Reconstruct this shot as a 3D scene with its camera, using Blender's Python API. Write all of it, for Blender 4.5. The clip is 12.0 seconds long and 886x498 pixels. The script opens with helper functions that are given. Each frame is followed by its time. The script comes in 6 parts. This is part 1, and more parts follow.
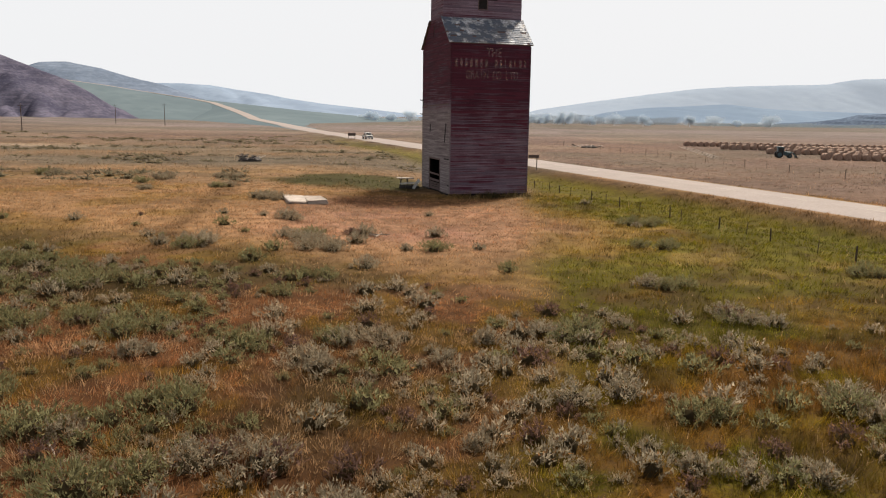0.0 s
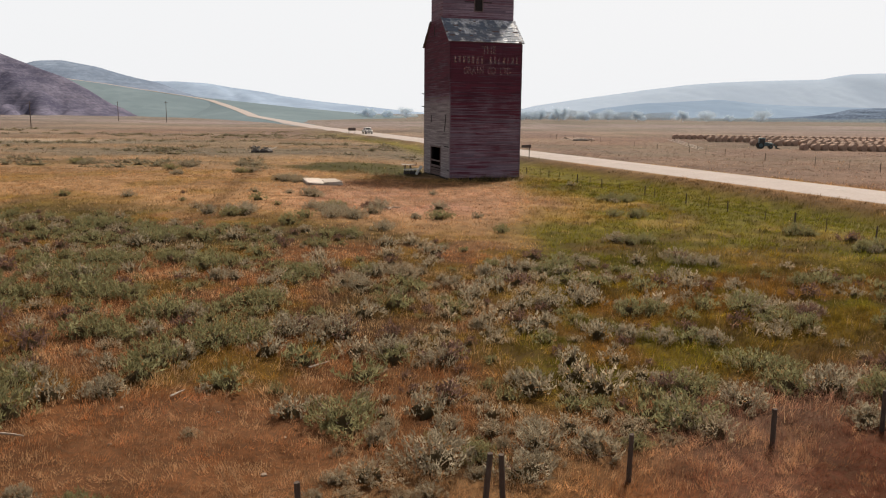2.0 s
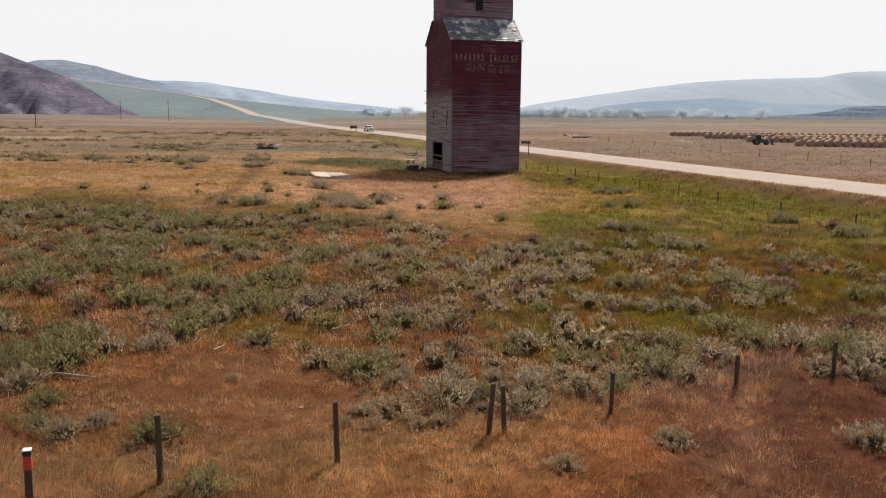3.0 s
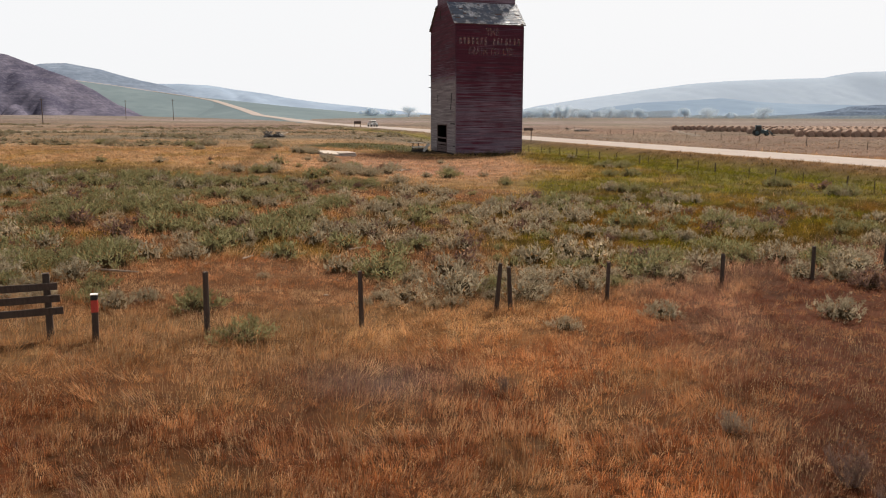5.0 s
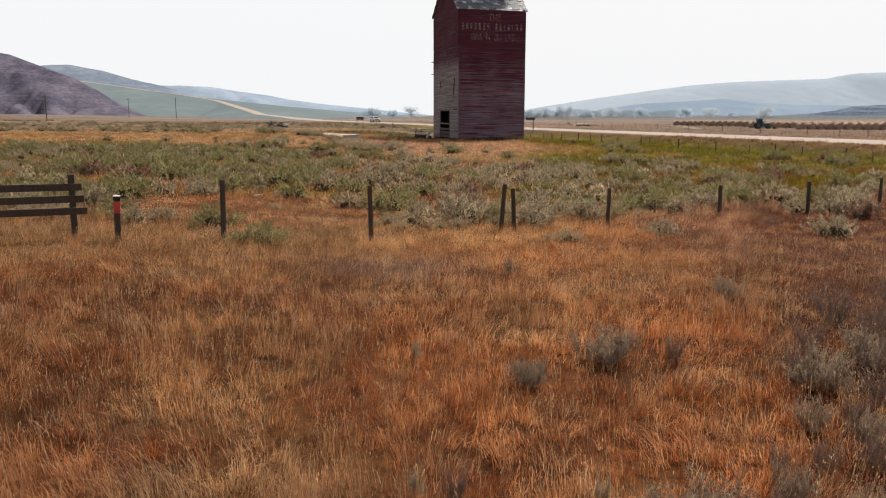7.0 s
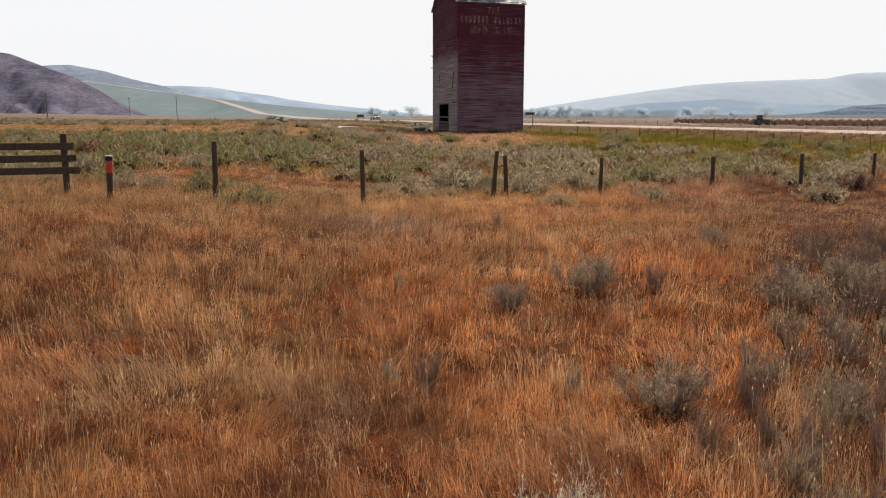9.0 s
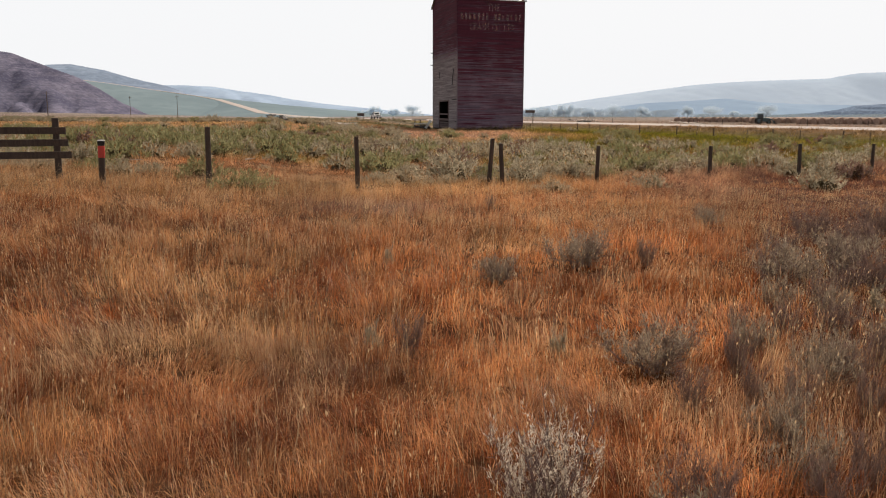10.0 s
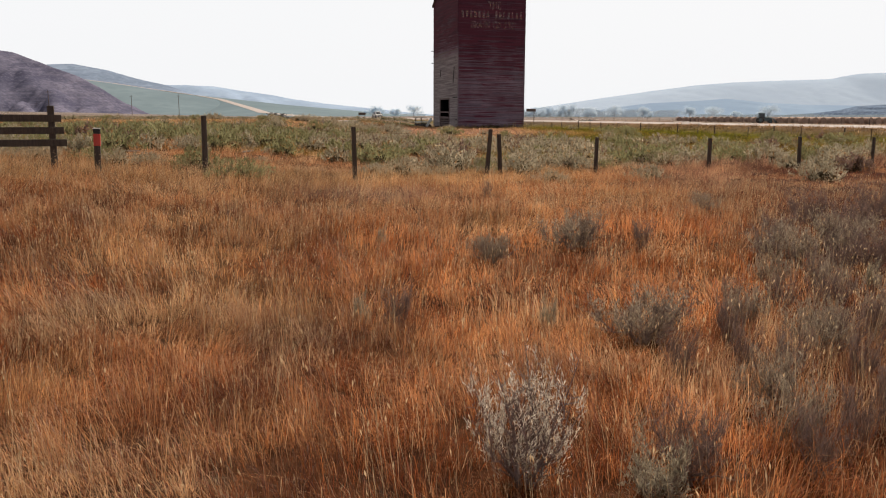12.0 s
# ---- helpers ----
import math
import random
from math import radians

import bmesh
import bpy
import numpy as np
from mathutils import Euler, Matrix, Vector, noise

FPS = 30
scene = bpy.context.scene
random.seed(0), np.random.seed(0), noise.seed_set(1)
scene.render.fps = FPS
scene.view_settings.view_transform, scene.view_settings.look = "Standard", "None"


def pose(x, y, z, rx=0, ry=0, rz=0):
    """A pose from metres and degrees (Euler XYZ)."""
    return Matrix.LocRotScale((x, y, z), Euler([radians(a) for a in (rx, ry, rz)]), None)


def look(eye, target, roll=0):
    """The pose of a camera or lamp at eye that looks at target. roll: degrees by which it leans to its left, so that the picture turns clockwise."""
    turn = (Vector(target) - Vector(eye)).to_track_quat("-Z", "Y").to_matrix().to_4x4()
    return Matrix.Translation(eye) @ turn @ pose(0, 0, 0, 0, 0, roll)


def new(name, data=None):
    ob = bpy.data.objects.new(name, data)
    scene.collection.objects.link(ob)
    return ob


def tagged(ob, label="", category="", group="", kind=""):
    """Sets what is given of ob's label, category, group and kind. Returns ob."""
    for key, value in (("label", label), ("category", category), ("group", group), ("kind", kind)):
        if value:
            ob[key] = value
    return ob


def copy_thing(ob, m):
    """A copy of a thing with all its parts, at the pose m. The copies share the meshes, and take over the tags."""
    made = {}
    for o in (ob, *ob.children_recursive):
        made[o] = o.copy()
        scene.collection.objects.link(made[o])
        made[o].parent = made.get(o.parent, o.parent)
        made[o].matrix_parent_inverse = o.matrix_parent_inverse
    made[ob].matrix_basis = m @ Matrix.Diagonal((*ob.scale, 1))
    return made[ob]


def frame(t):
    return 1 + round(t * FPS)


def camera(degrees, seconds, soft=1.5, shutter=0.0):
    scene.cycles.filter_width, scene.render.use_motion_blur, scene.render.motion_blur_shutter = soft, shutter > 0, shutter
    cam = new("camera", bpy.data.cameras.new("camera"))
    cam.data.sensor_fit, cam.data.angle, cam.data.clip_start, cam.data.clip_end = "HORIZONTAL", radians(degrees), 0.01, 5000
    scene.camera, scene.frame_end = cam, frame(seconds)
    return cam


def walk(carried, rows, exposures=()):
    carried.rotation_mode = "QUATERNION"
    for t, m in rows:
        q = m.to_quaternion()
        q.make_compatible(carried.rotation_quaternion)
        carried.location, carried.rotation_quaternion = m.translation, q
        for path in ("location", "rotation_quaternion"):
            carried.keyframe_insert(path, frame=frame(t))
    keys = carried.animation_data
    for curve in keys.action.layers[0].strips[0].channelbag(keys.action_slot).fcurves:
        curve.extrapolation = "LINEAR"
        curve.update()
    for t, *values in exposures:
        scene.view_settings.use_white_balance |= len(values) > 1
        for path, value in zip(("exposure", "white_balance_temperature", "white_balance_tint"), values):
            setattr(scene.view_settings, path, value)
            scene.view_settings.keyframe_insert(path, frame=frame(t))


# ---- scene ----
cam = camera(58.3, 12.0, 1.1)
METRES, EYE, TILT, LEAN, TURN = 18.5, 7.6, -0.6, 0.0, 0.0
ROWS = [
    (0.0, 0.0, 0.0, 0.0, 0.13, -8.96, -0.82),
    (0.5, -0.0071, -0.0943, -0.0069, 0.0, -9.0, -0.71),
    (1.0, -0.0099, -0.2119, -0.0157, -0.1, -9.02, -0.64),
    (1.5, -0.0157, -0.344, -0.0255, -0.17, -9.11, -0.61),
    (2.0, -0.0268, -0.4598, -0.0345, -0.2, -9.17, -0.53),
    (2.5, -0.0346, -0.5473, -0.0418, -0.22, -9.23, -0.48),
    (3.0, -0.0396, -0.617, -0.0503, -0.21, -9.26, -0.4),
    (5.0, -0.0512, -0.7427, -0.1726, -0.04, -9.08, -0.16),
    (5.5, -0.0559, -0.7635, -0.2126, 0.0, -9.0, -0.14),
    (6.0, -0.0592, -0.783, -0.2433, 0.04, -8.95, -0.13),
    (6.5, -0.0586, -0.7906, -0.2598, 0.06, -8.95, -0.1),
    (7.0, -0.0569, -0.7968, -0.2737, 0.09, -8.95, -0.1),
    (9.0, -0.0451, -0.8077, -0.3178, 0.16, -8.93, -0.06),
    (9.5, -0.0403, -0.8055, -0.3256, 0.18, -8.93, -0.1),
    (10.0, -0.0376, -0.8047, -0.3341, 0.23, -8.95, -0.11),
    (10.5, -0.0366, -0.8047, -0.3422, 0.25, -8.96, -0.13),
    (11.0, -0.0363, -0.804, -0.3476, 0.27, -8.97, -0.14),
    (11.5, -0.0345, -0.8029, -0.347, 0.3, -8.95, -0.15),
    (12.0, -0.0326, -0.8025, -0.3469, 0.34, -8.94, -0.17),
]
walk(cam, [(t, pose(0, 0, EYE, TILT, LEAN, TURN) @ pose(METRES * x, METRES * y, METRES * z, 90 + pitch, roll, yaw)) for t, x, y, z, yaw, pitch, roll in ROWS], [(0.0, 0.33), (2.5, 0.36), (5.0, 0.4), (12.0, 0.4)])

# ---- world, sun ----
world = bpy.data.worlds.new("hazy_sky")
scene.world = world
world.use_nodes = True
wt = world.node_tree
bg = wt.nodes["Background"]
sky = wt.nodes.new("ShaderNodeTexSky")
sky.sky_type = "NISHITA"
sky.sun_disc = False
sky.sun_elevation, sky.sun_rotation = radians(50), radians(28)
sky.dust_density, sky.air_density = 6.0, 1.0
# smoke haze: white towards the horizon, thinner overhead
smoke = wt.nodes.new("ShaderNodeMix")
smoke.data_type = "RGBA"
smoke.inputs["B"].default_value = (7.25, 7.3, 7.42, 1)
where, split, thin_out = wt.nodes.new("ShaderNodeTexCoord"), wt.nodes.new("ShaderNodeSeparateXYZ"), wt.nodes.new("ShaderNodeMapRange")
wt.links.new(where.outputs["Generated"], split.inputs["Vector"])
wt.links.new(split.outputs["Z"], thin_out.inputs["Value"])
for sock, v in zip(("From Min", "From Max", "To Min", "To Max"), (0.15, 0.5, 0.96, 0.08)):
    thin_out.inputs[sock].default_value = v
wt.links.new(thin_out.outputs["Result"], smoke.inputs["Factor"])
dim = wt.nodes.new("ShaderNodeMix")  # smoke overhead dims the clear sky
dim.data_type, dim.blend_type = "RGBA", "MULTIPLY"
dim.inputs["Factor"].default_value = 1.0
dim.inputs["B"].default_value = (0.62, 0.46, 0.3, 1)
wt.links.new(sky.outputs["Color"], dim.inputs["A"])
wt.links.new(dim.outputs["Result"], smoke.inputs["A"])
wt.links.new(smoke.outputs["Result"], bg.inputs["Color"])
bg.inputs["Strength"].default_value = 0.1

sun = new("sun", bpy.data.lights.new("sun", "SUN"))
sun.data.energy, sun.data.angle, sun.data.color = 4.8, radians(9), (1.0, 0.92, 0.8)
sun.matrix_world = look((47, 88, 119), (0, 0, 0))


# ---- numbers: noise, ground height, ground colour ----
def lattice(ix, iy, seed):
    h = (ix.astype(np.int64) * 374761393 + iy.astype(np.int64) * 668265263 + seed * 974711) & 0xFFFFFFFF
    for mult in (0x7FEB352D, 0x846CA68B, 0x2C1B3C6D):
        h = ((h ^ (h >> 15)) * mult) & 0xFFFFFFFF
    return ((h ^ (h >> 16)) & 0xFFFFFF) / 16777215.0


def vnoise(x, y, size, seed=0):
    """Smooth value noise, 0 to 1, with cells of that size in metres."""
    x, y = np.asarray(x, float) / size + 1000.0, np.asarray(y, float) / size + 1000.0
    ix, iy = np.floor(x), np.floor(y)
    fx, fy = x - ix, y - iy
    fx, fy = fx * fx * (3 - 2 * fx), fy * fy * (3 - 2 * fy)
    a, b = lattice(ix, iy, seed), lattice(ix + 1, iy, seed)
    c, d = lattice(ix, iy + 1, seed), lattice(ix + 1, iy + 1, seed)
    return (a + (b - a) * fx) * (1 - fy) + (c + (d - c) * fx) * fy


def fbm(x, y, size, seed=0):
    return 0.55 * vnoise(x, y, size, seed) + 0.29 * vnoise(x, y, size / 2.1, seed + 1) + 0.16 * vnoise(x, y, size / 4.7, seed + 2)


def ramp(v, a, b):
    u = np.clip((np.asarray(v, float) - a) / (b - a), 0, 1)
    return u * u * (3 - 2 * u)


ROAD_Z = 0.5


def road_offset(x, y):
    """Metres from the road's middle line, where it runs straight; negative on the elevator's side."""
    return (x + 0.327 * y - 55.0) * 0.9505


def height(x, y):
    x, y = np.asarray(x, float), np.asarray(y, float)
    z = -0.2 + 0.48 * ramp(-x, 1.0, 11.0) + 0.14 * ramp(y, 35.0, 72.0) * ramp(-x, -14.0, 0.0) - 0.1 * ramp(x, 3, 12) * (1 - ramp(y, 30, 60))
    z = z + 0.22 * (fbm(x, y, 9.0, 5) - 0.5) + 0.09 * (vnoise(x, y, 1.6, 9) - 0.5) * (1 - ramp(y, 60, 120))
    z = z + 0.3 * ramp(-x, 5.0, 17.0) * ramp(y, 33.0, 58.0) * (1 - ramp(y, 120.0, 200.0))
    z = z + 2.6 * ramp(-x - 0.25 * y, 0.0, 160.0) * ramp(y, 110, 420)
    d = np.abs(road_offset(x, y))
    bank = 1 - ramp(d, 4.6, 9.5)
    ditch = ramp(d, 6.0, 10.0) * (1 - ramp(d, 10.5, 16.0))
    near_road = 1 - ramp(y, 330, 430)
    z = z - 0.3 * ditch * near_road
    return z + (ROAD_Z - 0.06 - z) * bank * near_road


def fence_side(x, y):
    """Metres beyond the front fence (negative: on the camera's side)."""
    return (y - 4.85 - 0.463 * x) * 0.907


C = {k: np.array(v) for k, v in dict(
    rust=(0.62, 0.195, 0.052), straw=(0.6, 0.37, 0.165), tan=(0.44, 0.262, 0.132), pink=(0.48, 0.26, 0.185), clay=(0.4, 0.18, 0.085),
    green=(0.145, 0.138, 0.004), moss=(0.062, 0.062, 0.018), brown=(0.095, 0.05, 0.02), grey=(0.22, 0.185, 0.14), dust=(0.5, 0.4, 0.3), olive=(0.27, 0.165, 0.014),
    umber=(0.31, 0.11, 0.036), field=(0.28, 0.195, 0.168), haze_plain=(0.37, 0.325, 0.325), scrub=(0.2, 0.19, 0.15), deep=(0.045, 0.06, 0.015), mauve=(0.33, 0.22, 0.2), ember=(0.24, 0.06, 0.02), dusk=(0.2, 0.056, 0.026)).items()}


def blend(col, other, w):
    return col + (C[other] - col) * np.asarray(w)[:, None]


def meadow_share(x, y):
    """1 on the green meadow between the sage flat and the road, 0 off it."""
    edge = x - 0.115 * y + 1.6 + 5.0 * (fbm(x, y, 14.0, 31) - 0.5)
    return ramp(edge, 0.0, 3.6) * ramp(fence_side(x, y), 2.0, 5.5) * (1 - ramp(road_offset(x, y), -9.0, -5.0))


def ground_colour(x, y):
    """The plants' and soil's own colour over the plan: dry rust grass, straw, sage flat, green ditch, stubble."""
    x, y = np.asarray(x, float), np.asarray(y, float)
    s = fence_side(x, y) + 1.6 * (fbm(x, y, 4.0, 20) - 0.5)
    n1, n2, n3 = fbm(x, y, 14.0, 31), fbm(x, y, 5.0, 41), fbm(x, y, 2.2, 51)
    col = np.tile(C["tan"], (x.size, 1))
    # far flats
    col = blend(col, "grey", 0.85 * ramp(fbm(x * 0.35, y, 16.0, 35), 0.4, 0.6) * ramp(y, 66, 105))
    col = blend(col, "olive", 0.4 * ramp(n2, 0.5, 0.64) * ramp(y, 30, 50) * (1 - ramp(y, 80, 110)))
    col = blend(col, "grey", 0.45 * ramp(y, 75, 120))
    col = blend(col, "field", 0.8 * ramp(y, 120, 260))
    col = blend(col, "field", 0.75 * ramp(road_offset(x, y), 5, 10))
    # haze put into the far ground's colour: greyer and paler with distance
    col = blend(col, "haze_plain", 0.85 * ramp(y, 220, 430))
    col = blend(col, "scrub", 0.5 * ramp(fbm(x * 0.6, y, 22.0, 36), 0.5, 0.64) * ramp(y, 90, 130))
    col = blend(col, "scrub", 0.45 * ramp(y, 520, 640))
    col = blend(col, "dust", 0.35 * ramp(fbm(x, y, 30.0, 37), 0.52, 0.66) * ramp(y, 90, 130) * (1 - ramp(y, 250, 420)))
    col = blend(col, "dust", 0.8 * ramp(1.2 - np.hypot((x + 92) / 26, (y - 160) / 9), 0, 0.4))
    # sage flat behind the fence
    col = blend(col, "umber", 0.7 * ramp(s, 0.5, 3.0) * (1 - ramp(y + 0.3 * x, 30, 42)))
    flat = ramp(s, 4.0, 9.0) * (1 - ramp(y + 0.35 * x, 34, 44))
    col = blend(col, "brown", flat * (0.04 + 0.22 * ramp(n2, 0.45, 0.65)))
    col = blend(col, "olive", 0.75 * flat * ramp(n3, 0.44, 0.6))
    col = blend(col, "moss", 0.8 * flat * ramp(n1, 0.38, 0.56) * ramp(-x, -3, 6))
    # green meadow towards the road
    meadow = meadow_share(x, y)
    col = blend(col, "green", 0.95 * meadow)
    col = blend(col, "olive", 0.6 * meadow * ramp(fbm(x, y, 8.0, 44), 0.48, 0.64))
    col = blend(col, "straw", 2.0 * meadow * (1 - meadow) * ramp(fbm(x, y, 3.0, 47), 0.4, 0.6) * ramp(y, 18, 28) * (1 - ramp(y, 62, 72)))
    col = blend(col, "umber", 0.5 * meadow * ramp(fbm(x, y, 5.0, 46), 0.56, 0.68) * (1 - ramp(y, 30, 45)))
    col = blend(col, "straw", 0.3 * meadow * ramp(n2, 0.56, 0.7) * ramp(y, 20, 40))
    col = blend(col, "brown", 0.5 * meadow * ramp(n3, 0.55, 0.7))
    col = blend(col, "brown", 0.55 * ramp(x - 0.3 * y, 3.0, 7.0) * ramp(s, 0.5, 2.5) * (1 - ramp(y, 14, 24)))
    verge = ramp(road_offset(x, y), -20, -13) * (1 - ramp(road_offset(x, y), -8.5, -6.0))
    col = blend(col, "green", 0.8 * verge * (1 - ramp(y, 170, 320)))
    col = blend(col, "brown", 0.7 * ramp(road_offset(x, y), -9, -6.5) * (1 - ramp(road_offset(x, y), -6, -4)))
    # pink bare patch before the elevator, and the weeds beside it
    pink = np.exp(-(((x + 2.0) / 11.0) ** 4 + ((y - 57) / 12.0) ** 4)) * (0.55 + 0.45 * ramp(n2, 0.4, 0.6))
    col = blend(col, "pink", 0.9 * pink)
    weeds = ramp(1.25 - np.hypot((x + 9.5) / 8.0, (y - 86.5) / 9.5) + 0.6 * (n2 - 0.5), 0.0, 0.5)
    col = blend(col, "deep", 0.9 * weeds)
    foot = np.exp(-(((x - 5.0) / 4.5) ** 2 + ((y - 76.2 - 0.3 * (x - 5)) / 1.6) ** 2))
    col = blend(col, "deep", 0.9 * foot)
    # worn track down the left side
    col = blend(col, "brown", 0.5 * np.exp(-((x + 15.5 + 0.13 * (y - 40)) / 1.1) ** 2) * ramp(y, 26, 36) * (1 - ramp(y, 70, 90)))
    # bare yard just behind the fence
    yard = ramp(1.15 - np.hypot((x + 6.2) / 4.2, (y - 7.2) / 3.6) + 0.5 * (n3 - 0.5), 0.0, 0.4)
    col = blend(col, "clay", 0.85 * yard)
    col = blend(col, "umber", 0.45 * yard * ramp(n3, 0.45, 0.62))
    # tall rust grass before the fence
    front = 1 - ramp(s, -1.2, 1.6)
    col = blend(col, "rust", 0.92 * front)
    col = blend(col, "straw", 0.55 * front * ramp(n2, 0.55, 0.72) * (1 - 0.6 * ramp(-x, 0.5, 2.5)))
    col = blend(col, "ember", front * np.maximum(0.4 * ramp(n1, 0.5, 0.64), 0.68 * ramp(-x + 2.5 * (n2 - 0.5) - 0.12 * (y + 11), 0.4, 2.6)))
    col = blend(col, "umber", 0.6 * front * ramp(n3, 0.56, 0.7))
    col = blend(col, "straw", 0.35 * front * ramp(fbm(x, y, 1.5, 57), 0.54, 0.68))
    col = blend(col, "ember", 0.6 * front * ramp(fbm(x, y, 1.1, 59), 0.54, 0.68))
    near_fence = ramp(x, 2.5, 6.0) * ramp(y, -3.0, 2.0) * (1 - ramp(s, 1.5, 4.0))
    col = blend(blend(col, "umber", 0.5 * near_fence), "mauve", 0.45 * near_fence)
    col = blend(col, "dusk", 0.85 * front * ramp(x - 0.32 * (y + 11.0) + 1.8 * (n3 - 0.5), 0.6, 2.0))
    col = blend(col, "straw", 0.5 * np.exp(-((s + 0.8) / 2.2) ** 2) * (1 - ramp(x, 1.5, 5.0)))
    col = blend(col, "mauve", 0.8 * np.exp(-(((x + 2.0) / 1.5) ** 2 + ((y + 0.2) / 1.1) ** 2)))
    return np.clip(col, 0.01, 1)


# ---- materials ----
def nodes_of(name):
    m = bpy.data.materials.new(name)
    m.use_nodes = True
    t = m.node_tree
    return m, t, t.nodes["Principled BSDF"]


def add(t, kind, **sets):
    n = t.nodes.new(kind)
    for k, v in sets.items():
        n.inputs[k.replace("_", " ")].default_value = v
    return n


def mixed(t, fac, a, b, how="MIX"):
    n = t.nodes.new("ShaderNodeMix")
    n.data_type, n.blend_type = "RGBA", how
    for sock, v in (("Factor", fac), ("A", a), ("B", b)):
        if hasattr(v, "is_linked"):
            t.links.new(v, n.inputs[sock])
        else:
            n.inputs[sock].default_value = v if sock == "Factor" else (*v, 1)
    return n.outputs["Result"]


def stretch(t, value, lo, hi, a=0.0, b=1.0):
    n = t.nodes.new("ShaderNodeMapRange")
    for sock, v in zip(("From Min", "From Max", "To Min", "To Max"), (lo, hi, a, b)):
        n.inputs[sock].default_value = v
    t.links.new(value, n.inputs["Value"])
    return n.outputs["Result"]


def grain(t, scale, detail=4.0, size=(1, 1, 1), coords="Object"):
    tc, mp = t.nodes.new("ShaderNodeTexCoord"), t.nodes.new("ShaderNodeMapping")
    mp.inputs["Scale"].default_value = size
    n = add(t, "ShaderNodeTexNoise", Scale=scale, Detail=detail, Roughness=0.6)
    t.links.new(tc.outputs[coords], mp.inputs["Vector"])
    t.links.new(mp.outputs["Vector"], n.inputs["Vector"])
    return n.outputs["Fac"]


def bumped(t, bsdf, value, strength=0.4, distance=0.02):
    b = add(t, "ShaderNodeBump", Strength=strength, Distance=distance)
    t.links.new(value, b.inputs["Height"])
    t.links.new(b.outputs["Normal"], bsdf.inputs["Normal"])


def worn(name, base, dark, rough=0.8, metal=0.0, scale=3.0, size=(1, 1, 1), bump=0.3, amount=0.7, island=0.25, spec=0.5, depth=0.02):
    """A surface with wear at two scales: broad stains and fine grain, and a slight change from piece to piece."""
    m, t, b = nodes_of(name)
    broad, fine = grain(t, scale, 5, size), grain(t, scale * 11, 3, size)
    c = mixed(t, stretch(t, broad, 0.38, 0.66, 0, amount), base, dark)
    c = mixed(t, stretch(t, fine, 0.3, 0.75, 0, 0.45), c, tuple(0.55 * v for v in dark))
    geo = t.nodes.new("ShaderNodeNewGeometry")
    c = mixed(t, stretch(t, geo.outputs["Random Per Island"], 0, 1, 0, island), c, tuple(0.5 * v for v in base))
    t.links.new(c, b.inputs["Base Color"])
    t.links.new(stretch(t, fine, 0.2, 0.8, rough - 0.12, min(1, rough + 0.1)), b.inputs["Roughness"])
    b.inputs["Metallic"].default_value = metal
    b.inputs["Specular IOR Level"].default_value = spec
    bumped(t, b, fine, bump, depth)
    return m


def plant(name, translucent=0.35, spots=0.25, rough=0.85, gloss=0.0):
    """Blades and leaves: their colour comes with the mesh, light passes through a little."""
    m, t, b = nodes_of(name)
    at = t.nodes.new("ShaderNodeAttribute")
    at.attribute_name = "tint"
    c = mixed(t, stretch(t, grain(t, 38.0, 3), 0.42, 0.6, 0.0, spots), at.outputs["Color"], (0.05, 0.03, 0.015))
    diffuse = add(t, "ShaderNodeBsdfDiffuse", Roughness=rough)
    through_ = t.nodes.new("ShaderNodeBsdfTranslucent")
    t.links.new(c, diffuse.inputs["Color"])
    t.links.new(c, through_.inputs["Color"])
    mx = t.nodes.new("ShaderNodeMixShader")
    mx.inputs["Fac"].default_value = translucent
    t.links.new(diffuse.outputs["BSDF"], mx.inputs[1])
    t.links.new(through_.outputs["BSDF"], mx.inputs[2])
    shine, top = add(t, "ShaderNodeBsdfGlossy", Roughness=0.45), t.nodes.new("ShaderNodeMixShader")
    shine.inputs["Color"].default_value = (0.9, 0.88, 0.85, 1)
    top.inputs["Fac"].default_value = gloss
    t.links.new(mx.outputs["Shader"], top.inputs[1])
    t.links.new(shine.outputs["BSDF"], top.inputs[2])
    t.links.new(top.outputs["Shader"], t.nodes["Material Output"].inputs["Surface"])
    return m


def ground_material():
    m, t, b = nodes_of("soil_and_dry_plants")
    at = t.nodes.new("ShaderNodeAttribute")
    at.attribute_name = "tint"
    wide, strips, mid, fine = grain(t, 0.035, 5), grain(t, 0.11, 6, (0.35, 1, 1)), grain(t, 0.7, 6), grain(t, 9.0, 5)
    bands = grain(t, 0.014, 6, (0.22, 1, 1))
    c = mixed(t, stretch(t, wide, 0.42, 0.62, 0, 1), at.outputs["Color"], (0.8, 0.82, 0.85), "MULTIPLY")
    c = mixed(t, stretch(t, bands, 0.46, 0.62, 0, 1), c, (0.8, 0.81, 0.82), "MULTIPLY")
    c = mixed(t, stretch(t, strips, 0.48, 0.66, 0, 1), c, (0.7, 0.71, 0.72), "MULTIPLY")
    c = mixed(t, stretch(t, mid, 0.4, 0.66, 0, 1), c, (0.5, 0.48, 0.46), "MULTIPLY")
    c = mixed(t, stretch(t, fine, 0.4, 0.65, 0, 0.7), c, (0.045, 0.026, 0.015))
    t.links.new(c, b.inputs["Base Color"])
    b.inputs["Roughness"].default_value = 0.95
    b.inputs["Specular IOR Level"].default_value = 0.05
    bumped(t, b, fine, 0.7, 0.06)
    return m


